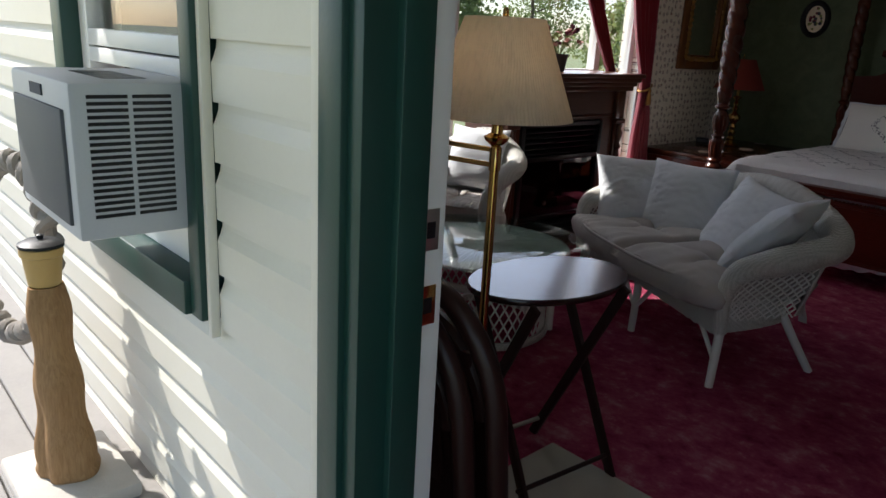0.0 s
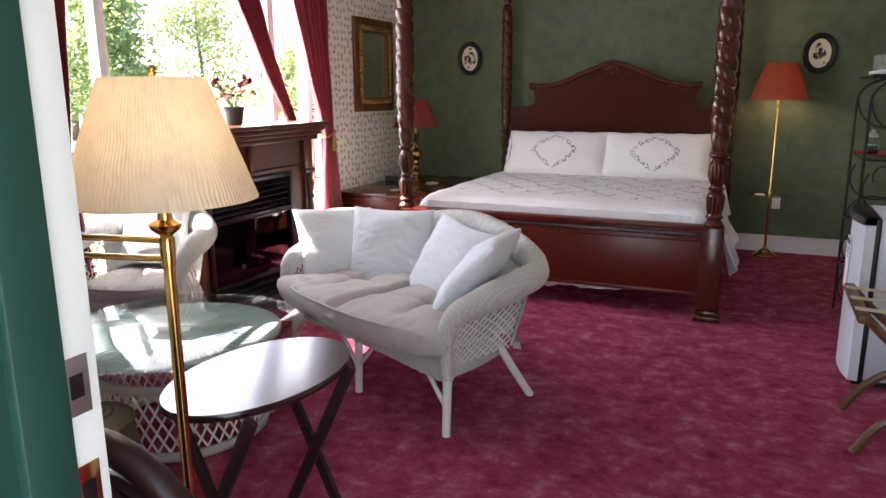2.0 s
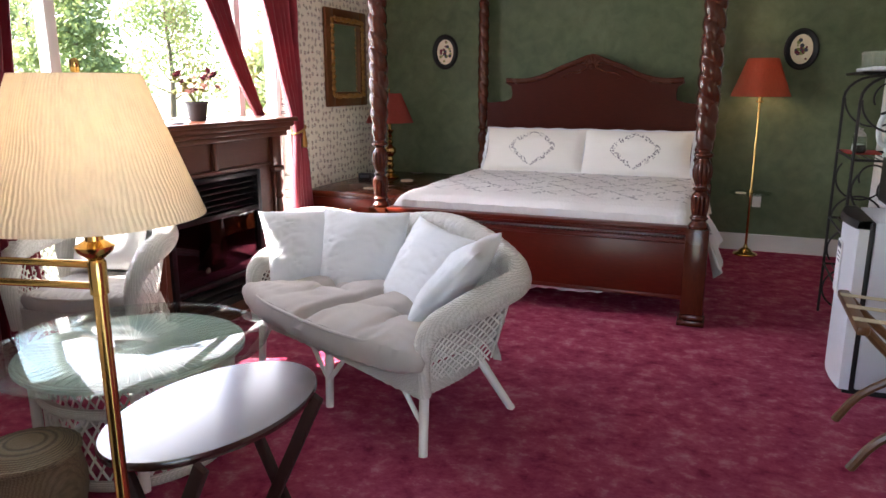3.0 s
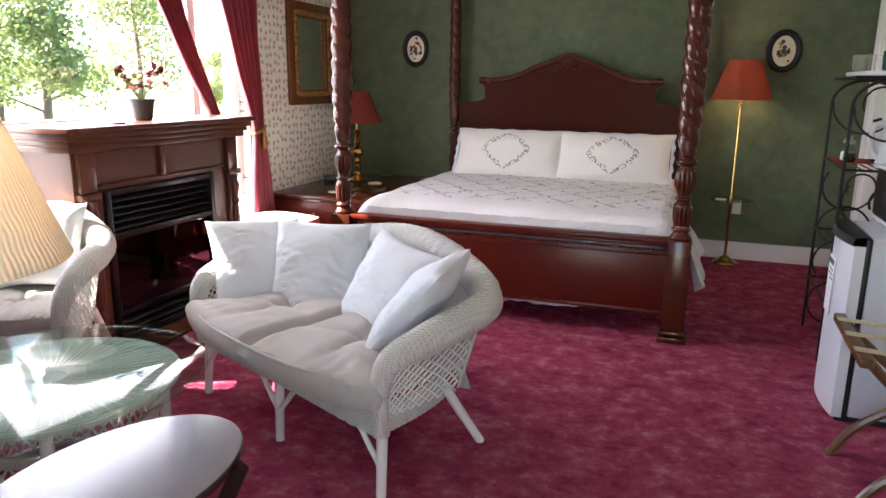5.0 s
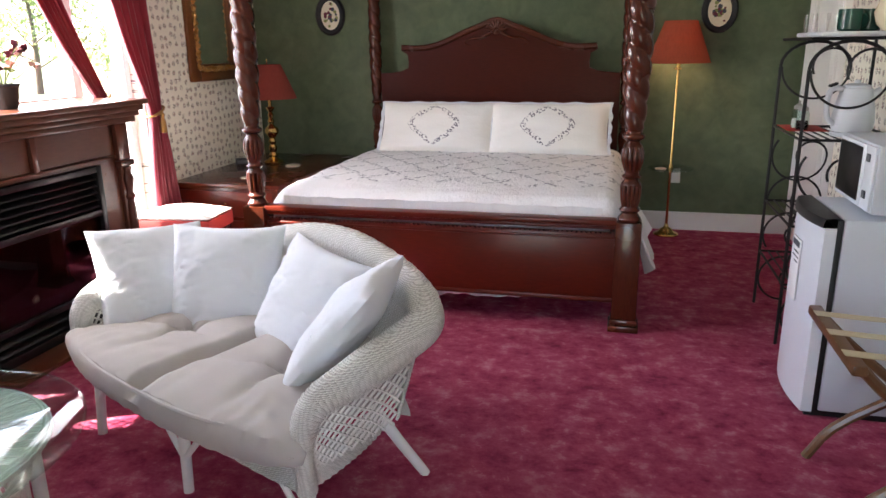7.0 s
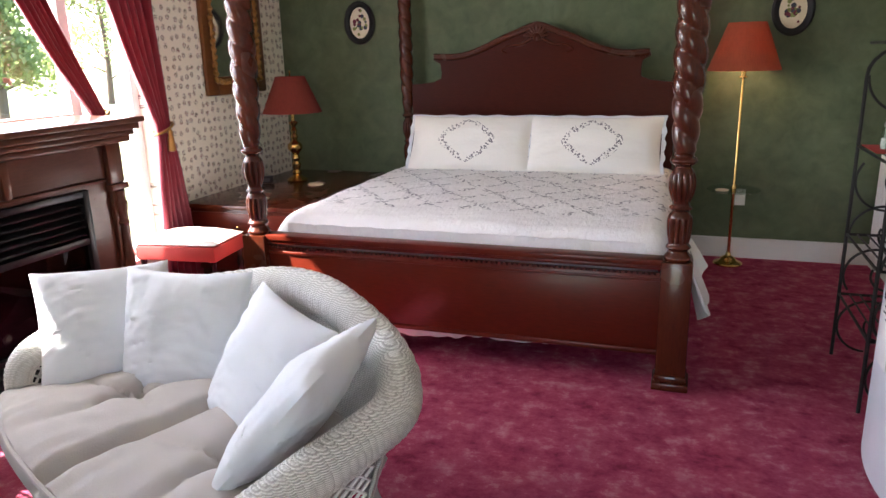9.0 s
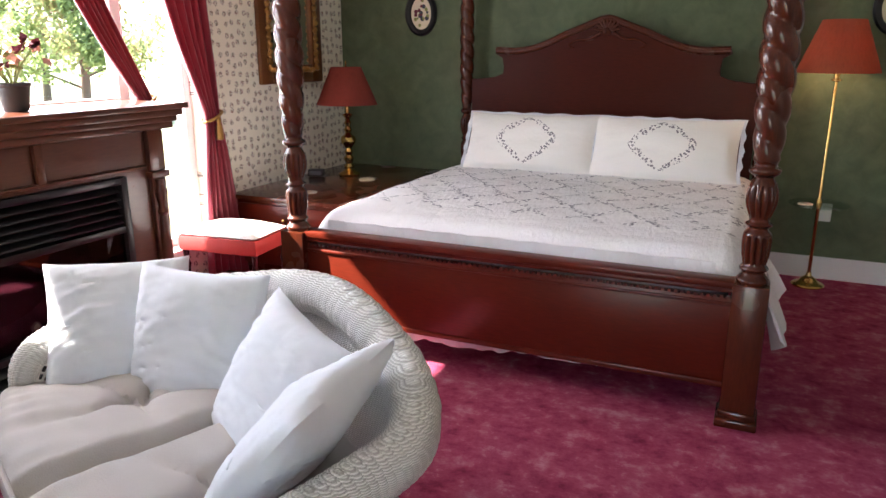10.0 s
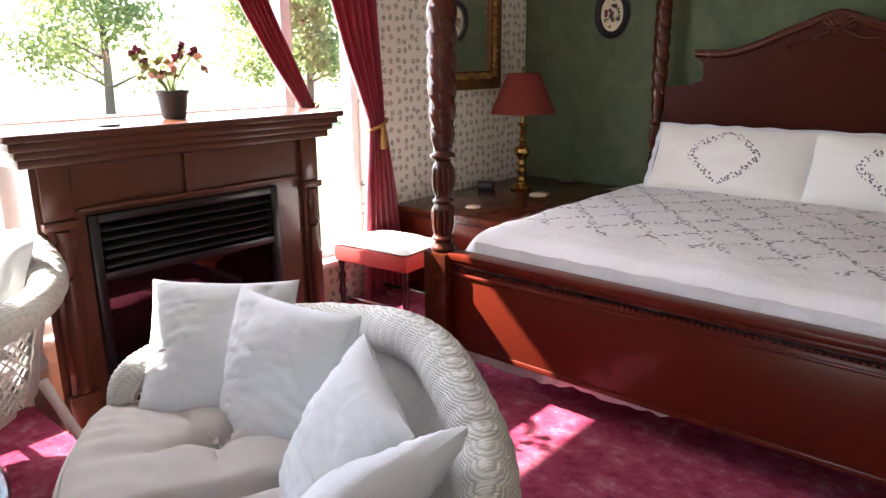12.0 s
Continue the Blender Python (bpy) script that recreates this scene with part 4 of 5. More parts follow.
lathe(bm, [(0.004, 0.55), (0.004, 0.82), (0.008, 0.83), (0.003, 0.845)], 10)
part("finial", bm, BRASS, tl)
ck = thing("alarm_clock", "small black digital alarm clock on the chest", "clock", pose(-3.34, 5.2, 0.56, 0, 0, 20))
bm = B()
box(bm, -0.06, -0.03, 0, 0.06, 0.03, 0.055, 0.008)
part("body", bm, BLACK, ck)
bm = B()
box(bm, -0.045, -0.0325, 0.014, 0.045, -0.0295, 0.042, 0.001)
part("display", bm, GRILLE, ck)
single("coaster", lathe(B(), [(0.055, 0), (0.06, 0.006), (0.05, 0.012), (0.02, 0.01)], 24), IVORY, "pale round dish on the bedside chest", "dish", m=pose(-2.9, 5.2, 0.56))
single("coaster", lathe(B(), [(0.045, 0), (0.05, 0.006), (0.04, 0.01)], 24), IVORY, "pale round dish on the bedside chest", "dish", m=pose(-3.0, 4.62, 0.56))

# ---- stool ----
st = thing("footstool", "red upholstered stool with a floral needlepoint top", "stool", pose(-3.19, 4.07, 0, 0, 0, 6))
bm = B()
box(bm, -0.27, -0.19, 0.31, 0.27, 0.19, 0.405, 0.012)
part("apron", bm, REDVELVET, st)
bm = B()
pillow_mesh(bm, 0.54, 0.38, 0.10, 14, 2.0, 0.02)
for v in bm.verts:
    v.co = Vector((v.co.x, v.co.z, v.co.y + 0.415))
part("cushion", bm, NEEDLE, st, "needlepoint cushion")
for x in (-0.24, 0.24):
    for y in (-0.16, 0.16):
        bm = B()
        lathe(bm, [(0.012, 0), (0.02, 0.03), (0.012, 0.05), (0.022, 0.12), (0.016, 0.18), (0.025, 0.22), (0.014, 0.25), (0.022, 0.31)], 14, pose(x, y, 0))
        part("leg", bm, DARKWOOD, st)
for y in (-0.16, 0.16):
    bm = B()
    tube(bm, [(-0.24, y, 0.08), (0.24, y, 0.08)], 0.009, 8)
    part("stretcher", bm, DARKWOOD, st)

# ---- wicker seats ----


def wicker_seat(name, hw, depth, label, category, m, legs, tall=0.82):
    ob = thing(name, label, category, m)
    k = hw / 0.64
    half = [(hw - 0.005, -0.02, 0.26), (hw + 0.005, -0.035, 0.42), (hw + 0.02, 0.0, 0.53), (hw + 0.045, depth * 0.2, tall - 0.165), (hw + 0.045, depth * 0.5, tall - 0.135), (hw + 0.005, depth * 0.78, tall - 0.11), (hw * 0.68, depth, tall - 0.07), (hw * 0.3, depth + 0.05, tall - 0.015)]
    full = half + [(0, depth + 0.07, tall)] + [(-x, y, z) for x, y, z in reversed(half)]
    N = int(430 * (0.45 + 0.55 * k))
    pts = spline(full, N)

    def rad(i):
        s = i / (N - 1)
        e = min(s, 1 - s)
        base = 0.032 + 0.031 * min(1, max(0, (e - 0.05) / 0.16))
        if e > 0.34:   # the wrapped middle of the back
            return base * (1.0 + 0.07 * abs(math.sin(i * math.pi / 6)))
        return base * (0.95 + 0.055 * abs(math.sin(i * math.pi / 3)))
    bm = B()
    tube(bm, pts, rad, 26)
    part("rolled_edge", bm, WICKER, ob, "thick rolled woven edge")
    # woven shell below the roll
    lo = [(hw - 0.02, 0.0, 0.30), (hw - 0.02, 0.0, 0.30), (hw - 0.02, 0.02, 0.30), (hw - 0.02, depth * 0.18, 0.30), (hw - 0.02, depth * 0.42, 0.30), (hw - 0.04, depth * 0.64, 0.30), (hw * 0.6, depth - 0.09, 0.30), (hw * 0.3, depth - 0.04, 0.30)]
    lof = lo + [(0, depth - 0.03, 0.30)] + [(-x, y, z) for x, y, z in reversed(lo)]
    lp = spline(lof, N)
    arm = int(N * 0.30)
    bm = B()
    idx = list(range(arm, N - arm, 2))
    rows = []
    for s in range(13):
        u = s / 12
        rows.append([lp[i].lerp(pts[i], u) + Vector((0, 0, 0)) + 0.0025 * Vector((0, 1, 0)) * (1 if (s + i // 2) % 2 else -1) for i in idx])
    sheet(bm, rows)
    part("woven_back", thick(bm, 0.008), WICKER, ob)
    # open lattice at the arm sides
    for a0, a1 in ((int(N * 0.03), arm + 2), (N - arm - 2, N - int(N * 0.03))):
        bm = B()
        n = 15
        for q in range(-n, n + 1):
            for sg in (1, -1):
                seg = []
                for s in range(9):
                    u = s / 8
                    f = q / n + sg * u * 0.55 + (0 if sg > 0 else 0.55)
                    if 0 <= f <= 1:
                        i = int(a0 + f * (a1 - a0 - 1))
                        seg.append(lp[i].lerp(pts[i], u))
                if len(seg) > 1:
                    tube(bm, seg, 0.0045, 5)
        part("lattice_side", bm, CANE, ob, "open diamond lattice")
    # woven apron
    bm = B()
    front = [(-hw, -0.0, 0), (-hw * 0.6, -0.035, 0), (0, -0.05, 0), (hw * 0.6, -0.035, 0), (hw, 0.0, 0)]
    fp_ = spline(front, 90)
    rows = []
    for s in range(13):
        u = s / 12
        rows.append([Vector((p.x, p.y + 0.003 * (1 if (s + i // 2) % 2 else -1), 0.36 - u * (0.085 + 0.045 * abs(p.x / hw) ** 2 + 0.004 * abs(math.sin(i * 0.7))))) for i, p in enumerate(fp_)])
    sheet(bm, rows)
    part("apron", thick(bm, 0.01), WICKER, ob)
    for sx in (-1, 1):
        bm = B()
        rows = [[Vector((sx * (hw - 0.015 - 0.06 * (i / 24) ** 2) + 0.003 * (1 if (s + i) % 2 else -1), depth * i / 24 * 0.56, 0.36 - s / 8 * 0.11)) for i in range(25)] for s in range(9)]
        sheet(bm, rows)
        part("side_apron", thick(bm, 0.01), WICKER, ob)
    bm = B()
    box(bm, -hw * 0.76, 0.0, 0.30, hw * 0.76, depth - 0.16, 0.335, 0.01)
    part("seat_frame", bm, CANE, ob)
    for (x0, y0, x1, y1) in legs:
        bm = B()
        tube(bm, [(x1, y1, 0.33), ((x0 + x1) / 2, (y0 + y1) / 2, 0.16), (x0, y0, 0)], lambda i: 0.021 - 0.0015 * i, 12)
        part("leg", bm, CANE, ob)
        if abs(y0 - y1) < 0.05:
            for dx in (-0.13, 0.13):
                if abs(x0 + dx) < hw:
                    bm = B()
                    tube(bm, spline([(x0, y0, 0.13), (x0 + dx * 0.45, y0, 0.19), (x0 + dx, y0, 0.27)], 6), 0.011, 8)
                    part("brace", bm, CANE, ob)
    return ob


def seat_cushion(label, w, y0, y1, z, m, lobes, zt=0.14):
    bm = B()
    nu, nv = 110, 44
    for side in (1, -1):
        rows = []
        for i in range(nu + 1):
            row = []
            for j in range(nv + 1):
                u, v = -1 + 2 * i / nu, -1 + 2 * j / nv
                e = max(0, (1 - abs(u) ** 5) * (1 - abs(v) ** 6)) ** 0.30
                r = 1 - 0.16 * (abs(u) ** 3) * (v < 0) * abs(v) - 0.10 * u * u * v * v
                x = u * w / 2 * (1 - 0.06 * v * v) * (1 - 0.17 * min(1, max(0, (v + 0.8) / 0.45)))
                y = (y0 + y1) / 2 + v * (y1 - y0) / 2 * r
                dent = 0.0
                if side > 0:
                    cx = [0.0] if lobes == 2 else []
                    for c in cx:
                        dent += 0.065 * math.exp(-((u - c) / 0.05) ** 2)
                    for tu in ((-0.5, 0.5) if lobes == 2 else (0.0,)):
                        d2 = ((u - tu) / 0.10) ** 2 + ((v - 0.05) / 0.16) ** 2
                        dent += 0.06 * math.exp(-d2)
                        ang = math.atan2(v - 0.05, (u - tu) * 1.6)
                        dent += 0.034 * (1 - abs(math.sin(ang * 2.5 + 0.4))) ** 2 * math.exp(-d2 / 16)
                rip = (0.007 * math.sin(u * 48 + 2 * math.sin(u * 9)) * max(0, -v - 0.35) + 0.004 * math.sin(v * 30 + 3 * math.sin(u * 7)) * max(0, abs(u) - 0.5)) * e
                row.append(Vector((x, y, z + side * (zt / 2) * e - dent * e + rip + 0.006 * noise.noise(Vector((u * 6, v * 6, side))) * e)))
            rows.append(row)
        sheet(bm, rows)
    bmesh.ops.remove_doubles(bm, verts=bm.verts, dist=0.0008)
    ob = single("seat_cushion", bm, TAUPE, label, "cushion", m=m)
    bm = B()
    pts = []
    for i in range(160):
        a = 2 * math.pi * i / 160
        c, s = math.cos(a), math.sin(a)
        u, v = math.copysign(abs(c) ** 0.42, c), math.copysign(abs(s) ** 0.5, s)
        r = 1 - 0.16 * (abs(u) ** 3) * (v < 0) * abs(v) - 0.10 * u * u * v * v
        pts.append(Vector((u * w / 2 * 0.98 * (1 - 0.06 * v * v) * (1 - 0.17 * min(1, max(0, (v + 0.8) / 0.45))), (y0 + y1) / 2 + v * (y1 - y0) / 2 * r * 0.98, z + zt * 0.28)))
    tube(bm, pts, 0.0075, 6, True)
    part("piping", bm, TAUPE, ob, "corded piping")
    return ob


SOFA = pose(-1.72, 1.80, 0, 0, 0, -25)
wicker_seat("wicker_loveseat", 0.64, 0.65, "white wicker loveseat with a thick rolled curving back and lattice arms", "sofa", SOFA,
            ((0.63, -0.02, 0.62, 0.0), (0.0, -0.03, 0.0, -0.02), (-0.63, -0.02, -0.62, 0.0), (0.585, 0.56, 0.50, 0.38), (-0.585, 0.56, -0.50, 0.38)), 0.74)
seat_cushion("taupe tufted two-seat cushion on the wicker loveseat", 1.42, -0.19, 0.58, 0.415, SOFA, 2, 0.16)
# each pillow: its middle, the run of its top edge and its upward side, in the loveseat's own axes
for k, (mid, across, up, w, h) in enumerate((
        ((-0.60, 0.27, 0.60), (0.14, 0.43, -0.02), (-0.26, 0.09, 0.34), 0.46, 0.46),
        ((-0.295, 0.40, 0.60), (0.39, 0.24, 0.0), (-0.055, 0.12, 0.40), 0.47, 0.45),
        ((0.155, 0.427, 0.595), (0.42, -0.04, -0.05), (-0.07, 0.20, 0.35), 0.44, 0.44),
        ((0.445, 0.335, 0.625), (0.20, -0.38, -0.01), (0.24, 0.17, 0.33), 0.45, 0.45))):
    bm = B()
    pillow_mesh(bm, w, h, 0.17, 40, 7.7 * k + 1, 0.07)
    ax = Vector(across).normalized()
    az = (Vector(up) - ax * ax.dot(Vector(up))).normalized()
    turned = Matrix((ax, az.cross(ax), az)).transposed().to_4x4()
    p = single("throw_pillow", bm, LINEN, "plump white cotton throw pillow on the wicker loveseat", "pillow", "white throw pillows",
               m=SOFA @ Matrix.Translation(mid) @ turned)
    bm = B()
    tube(bm, [(-w * 0.42 + w * 0.84 * i / 16, -0.074 * max(0.05, (1 - (i / 8 - 1) ** 2 * 0.72)) ** 0.42, -0.02 + 0.006 * math.sin(i * 1.3 + k)) for i in range(17)], 0.0022, 5)
    part("seam", bm, LINEN, p)

# cloth ties of the cushion, knotted round the back of the arm
for k, (x, y, turn) in enumerate(((0.51, 0.53, 20), (0.545, 0.49, -30))):
    bm = B()
    rows = [[Vector((d + 0.012 * math.sin(i * 0.7 + k), 0.012 * math.sin(i * 0.9), 0.47 - 0.025 * i)) for d in (-0.02, 0.0, 0.02)] for i in range(11 - 2 * k)]
    sheet(bm, rows)
    single("cushion_tie", thick(bm, 0.003), TAUPE, "pale cloth cushion tie hanging behind the wicker arm", "ribbon", "cushion ties", m=SOFA @ pose(x, y, 0, 0, 0, turn))

CHAIR = pose(-3.05, 1.60, 0, 0, 0, 18)
wicker_seat("wicker_armchair", 0.30, 0.50, "white wicker armchair with rolled arms beside the fireplace", "chair", CHAIR,
            ((0.29, -0.02, 0.28, 0.0), (-0.29, -0.02, -0.28, 0.0), (0.29, 0.50, 0.22, 0.40), (-0.29, 0.50, -0.22, 0.40)), 0.78)
seat_cushion("pale seat cushion on the wicker armchair", 0.58, -0.08, 0.46, 0.40, CHAIR, 1, 0.11)
bm = B()
pillow_mesh(bm, 0.42, 0.42, 0.15, 16, 40.2, 0.09)
single("throw_pillow", bm, LINEN, "white cotton throw pillow on the wicker armchair", "pillow", m=CHAIR @ pose(0, 0.40, 0.66, -20, 0, 0))

# ---- round glass table on a wicker drum ----
gt = thing("coffee_table", "round glass-topped coffee table on a white wicker drum", "table", pose(-2.25, 1.17, 0))
bm = B()
lathe(bm, [(0.51, 0.44), (0.52, 0.444), (0.52, 0.452), (0.51, 0.456)], 72)
part("glass_top", bm, TABLE_GLASS, gt, "clear glass top")
bm = B()
lathe(bm, [(0.40, 0.405), (0.425, 0.415), (0.425, 0.43), (0.40, 0.438)], 60)
sp = part("woven_top", bm, WICKER, gt, "radiating woven wicker top")
for k in range(60):
    a = 2 * math.pi * k / 60
    bm = B()
    tube(bm, [(0.05 * math.cos(a), 0.05 * math.sin(a), 0.438), (0.40 * math.cos(a), 0.40 * math.sin(a), 0.438)], 0.003, 5)
    part("spoke", bm, CANE, sp)
for k in range(4):
    a = math.pi / 4 + math.pi / 2 * k
    bm = B()
    tube(bm, [(0.36 * math.cos(a), 0.36 * math.sin(a), 0), (0.36 * math.cos(a), 0.36 * math.sin(a), 0.41)], 0.02, 12)
    part("leg", bm, CANE, gt)
bm = B()
for q in range(44):
    for sg in (1, -1):
        tube(bm, [(0.33 * math.cos(a), 0.33 * math.sin(a), z) for a, z in [(2 * math.pi * q / 44 + sg * 0.07 * s, 0.04 + 0.04 * s) for s in range(7)]], 0.005, 5)
part("lattice_drum", bm, CANE, gt, "open diamond lattice drum")
for z in (0.02, 0.30):
    bm = B()
    tube(bm, [(0.335 * math.cos(2 * math.pi * i / 60), 0.335 * math.sin(2 * math.pi * i / 60), z) for i in range(60)], 0.02, 10, True)
    part("woven_band", bm, WICKER, gt)

ot = thing("wicker_ottoman", "round natural woven rush footstool on the carpet", "footstool", pose(-2.19, 0.63, 0) @ Matrix.Scale(0.85, 4))
bm = B()
lathe(bm, [(0.15, 0), (0.17, 0.02)] + [(0.17 + 0.03 * math.sin(k / 18 * math.pi) + 0.003 * (k % 2), 0.02 + k * 0.016) for k in range(1, 19)] + [(0.17, 0.32), (0.13, 0.345), (0.06, 0.355)], 36)
part("woven_body", bm, RUSH, ot)
for z, r in ((0.02, 0.172), (0.31, 0.178)):
    bm = B()
    tube(bm, [((r + 0.004 * (i % 2)) * math.cos(2 * math.pi * i / 60), (r + 0.004 * (i % 2)) * math.sin(2 * math.pi * i / 60), z) for i in range(60)], 0.014, 8, True)
    part("braided_rim", bm, RUSH, ot)

# ---- folding tray table ----
tt = thing("tray_table", "dark glossy oval folding tray table on crossed legs", "table", pose(-1.21, 0.41, 0, 0, 0, 84))
bm = B()
n = 64
for_top = []
for r, z in ((0.985, 0.68), (1.0, 0.685), (1.0, 0.695), (0.985, 0.70)):
    for_top.append([bm.verts.new((0.295 * r * math.cos(2 * math.pi * i / n), 0.19 * r * math.sin(2 * math.pi * i / n), z)) for i in range(n)])
for a, b in zip(for_top, for_top[1:]):
    for i in range(n):
        bm.faces.new((a[i], a[(i + 1) % n], b[(i + 1) % n], b[i]))
bm.faces.new(list(reversed(for_top[0])))
bm.faces.new(for_top[-1])
part("tabletop", bm, DARKWOOD, tt)
for x in (-0.19, 0.19):
    for sg in (1, -1):
        xx = x + 0.015 * sg
        bm = B()
        obox(bm, Matrix.Translation((xx, -0.01 * sg, 0.34)) @ pose(0, 0, 0, -sg * math.degrees(math.atan2(0.34, 0.68)), 0, 0), 0.018, 0.034, 0.765, 0.004)
        part("leg", bm, DARKCHAIR, tt)
for y in (-0.15, 0.15):
    bm = B()
    tube(bm, [(-0.2, y, 0.075), (0.2, y, 0.075)], 0.008, 8)
    part("stretcher", bm, STEEL if y > 0 else DARKCHAIR, tt)

# ---- folded wooden chairs leaning by the door ----


def folded_chair(m):
    ob = thing("folding_chair", "dark wooden folding chair with an arched back, folded against the wall", "chair", m, "folded chairs")
    bm = B()
    pts = [(-0.21, 0, 0.0), (-0.215, 0, 0.5)] + [(0.215 * -math.cos(math.pi * i / 14), 0, 0.62 + 0.26 * math.sin(math.pi * i / 14)) for i in range(15)] + [(0.215, 0, 0.5), (0.21, 0, 0.0)]
    tube(bm, pts, 0.026, 10)
    part("back_frame", bm, DARKCHAIR, ob)
    bm = B()
    pts = [(-0.165 * math.cos(math.pi * i / 14), 0.012, 0.58 + 0.21 * math.sin(math.pi * i / 14)) for i in range(15)]
    tube(bm, pts, 0.022, 8)
    part("inner_bow", bm, DARKCHAIR, ob)
    for k in range(5):
        bm = B()
        box(bm, -0.145 + k * 0.06, -0.006, 0.42, -0.095 + k * 0.06, 0.006, 0.745 + 0.03 * (1 - abs(k - 2) / 2), 0.003)
        part("back_slat", bm, DARKCHAIR, ob)
    bm = B()
    box(bm, -0.18, 0.03, 0.16, 0.18, 0.05, 0.56, 0.008)
    part("seat", bm, DARKCHAIR, ob)
    for x in (-0.19, 0.19):
        bm = B()
        tube(bm, [(x, 0.06, 0.02), (x, 0.03, 0.50)], 0.014, 8)
        part("leg", bm, DARKCHAIR, ob)
    return ob


ch0 = folded_chair(pose(-1.03, -0.16, 0, 8, 0, 4))
copy_thing(ch0, pose(-1.06, -0.235, -0.01, 8, 0, 4))

# ---- swing-arm floor lamp ----
sl = thing("floor_lamp", "brass swing-arm floor lamp with a lit pleated cream shade", "lamp", pose(-1.16, 0.07, 0))
bm = B()
lathe(bm, [(0.125, 0), (0.13, 0.012), (0.11, 0.022), (0.04, 0.03), (0.02, 0.05)], 36)
part("base", bm, BRASS, sl)
bm = B()
lathe(bm, [(0.0125, 0.04), (0.0125, 1.07), (0.016, 1.072), (0.016, 1.13), (0.013, 1.135)], 18)
part("pole", bm, BRASS, sl)
bm = B()
lathe(bm, [(0.012, 1.135), (0.03, 1.15), (0.034, 1.16), (0.016, 1.17), (0.014, 1.19), (0.026, 1.205), (0.03, 1.22), (0.012, 1.225), (0.012, 1.30)], 22)
part("socket", bm, BRASS, sl)
for z in (1.085, 1.125):
    bm = B()
    tube(bm, [(0, 0, z), (-0.23, -0.05, z)], 0.007, 10)
    part("swing_arm", bm, BRASS, sl)
bm = B()
lathe(bm, [(0.01, 1.07), (0.013, 1.075), (0.013, 1.14), (0.01, 1.145)], 14, pose(-0.23, -0.05, 0))
part("arm_joint", bm, BRASS, sl)
bm = B()
lathe(bm, [(0.192, 1.212), (0.102, 1.455), (0.100, 1.455), (0.190, 1.212), (0.192, 1.212)], 96, close=False)
part("shade", bm, CREAM_SHADE, sl, "pleated cream cloth shade")
bm = B()
lathe(bm, [(0.004, 1.30), (0.004, 1.455), (0.008, 1.46), (0.008, 1.475), (0.004, 1.48)], 10)
part("finial", bm, BRASS, sl)

# ---- reading lamp beside the bed ----
rl = thing("floor_lamp", "slim brass floor lamp with lit red shade and glass tray", "lamp", pose(0.08, 5.72, 0))
bm = B()
lathe(bm, [(0.095, 0), (0.1, 0.008), (0.095, 0.016), (0.075, 0.024), (0.06, 0.03), (0.045, 0.05), (0.02, 0.065), (0.014, 0.09)], 32)
part("base", bm, BRASS, rl)
bm = B()
lathe(bm, [(0.011, 0.05), (0.011, 0.50), (0.018, 0.52), (0.018, 0.56), (0.009, 0.58), (0.009, 1.29), (0.03, 1.30), (0.03, 1.306), (0.016, 1.31), (0.018, 1.37)], 16)
part("pole", bm, BRASS, rl)
bm = B()
lathe(bm, [(0.17, 0.535), (0.175, 0.54), (0.17, 0.546)], 40)
part("glass_tray", bm, TABLE_GLASS, rl, "round glass tray")
bm = B()
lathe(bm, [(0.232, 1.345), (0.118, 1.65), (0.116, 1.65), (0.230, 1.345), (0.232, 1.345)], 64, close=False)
part("shade", bm, LIT_SHADE, rl, "red cloth shade tinted orange as lit from within")
single("coaster", lathe(B(), [(0.04, 0), (0.045, 0.006), (0.035, 0.009)], 20), IVORY, "pale round coaster on the lamp tray", "dish", m=pose(0.0, 5.63, 0.546))
ol = tagged(new("wall_outlet"), "white wall outlet on the green wall", "outlet")
ol.matrix_world = pose(0.14, YB - 0.001, 0.45)
bm = B()
box(bm, -0.035, -0.006, -0.06, 0.035, 0, 0.06, 0.003)
part("plate", bm, WHITE, ol)

# ---- small fridge with microwave ----
fg = thing("mini_fridge", "white mini fridge with black door edge standing on the carpet", "fridge", pose(0.45, 2.79, 0))
bm = B()
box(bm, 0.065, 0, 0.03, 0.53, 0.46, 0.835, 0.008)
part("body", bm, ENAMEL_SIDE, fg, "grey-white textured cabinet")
bm = B()
box(bm, 0.042, 0.004, 0.03, 0.065, 0.456, 0.83, 0.003)
part("door_seal", bm, BLACK, fg, "black rubber door seal")
bm = B()
rows = []
for z in (0.025, 0.80):
    rows.append([Vector((-0.028 * (1 - ((j / 10) * 2 - 1) ** 2), 0.46 * j / 10, z)) for j in range(11)])
front = rows
vs = [[bm.verts.new(p) for p in r] for r in rows]
bk = [[bm.verts.new((0.042, 0.46 * j / 10, z)) for j in range(11)] for z in (0.025, 0.80)]
for j in range(10):
    bm.faces.new((vs[0][j], vs[0][j + 1], vs[1][j + 1], vs[1][j]))
    bm.faces.new((bk[0][j], bk[1][j], bk[1][j + 1], bk[0][j + 1]))
    bm.faces.new((vs[1][j], vs[1][j + 1], bk[1][j + 1], bk[1][j]))
    bm.faces.new((vs[0][j], bk[0][j], bk[0][j + 1], vs[0][j + 1]))
for j in (0, 10):
    bm.faces.new((vs[0][j], vs[1][j], bk[1][j], bk[0][j]))
dr = part("door", bm, ENAMEL, fg)
bm = B()
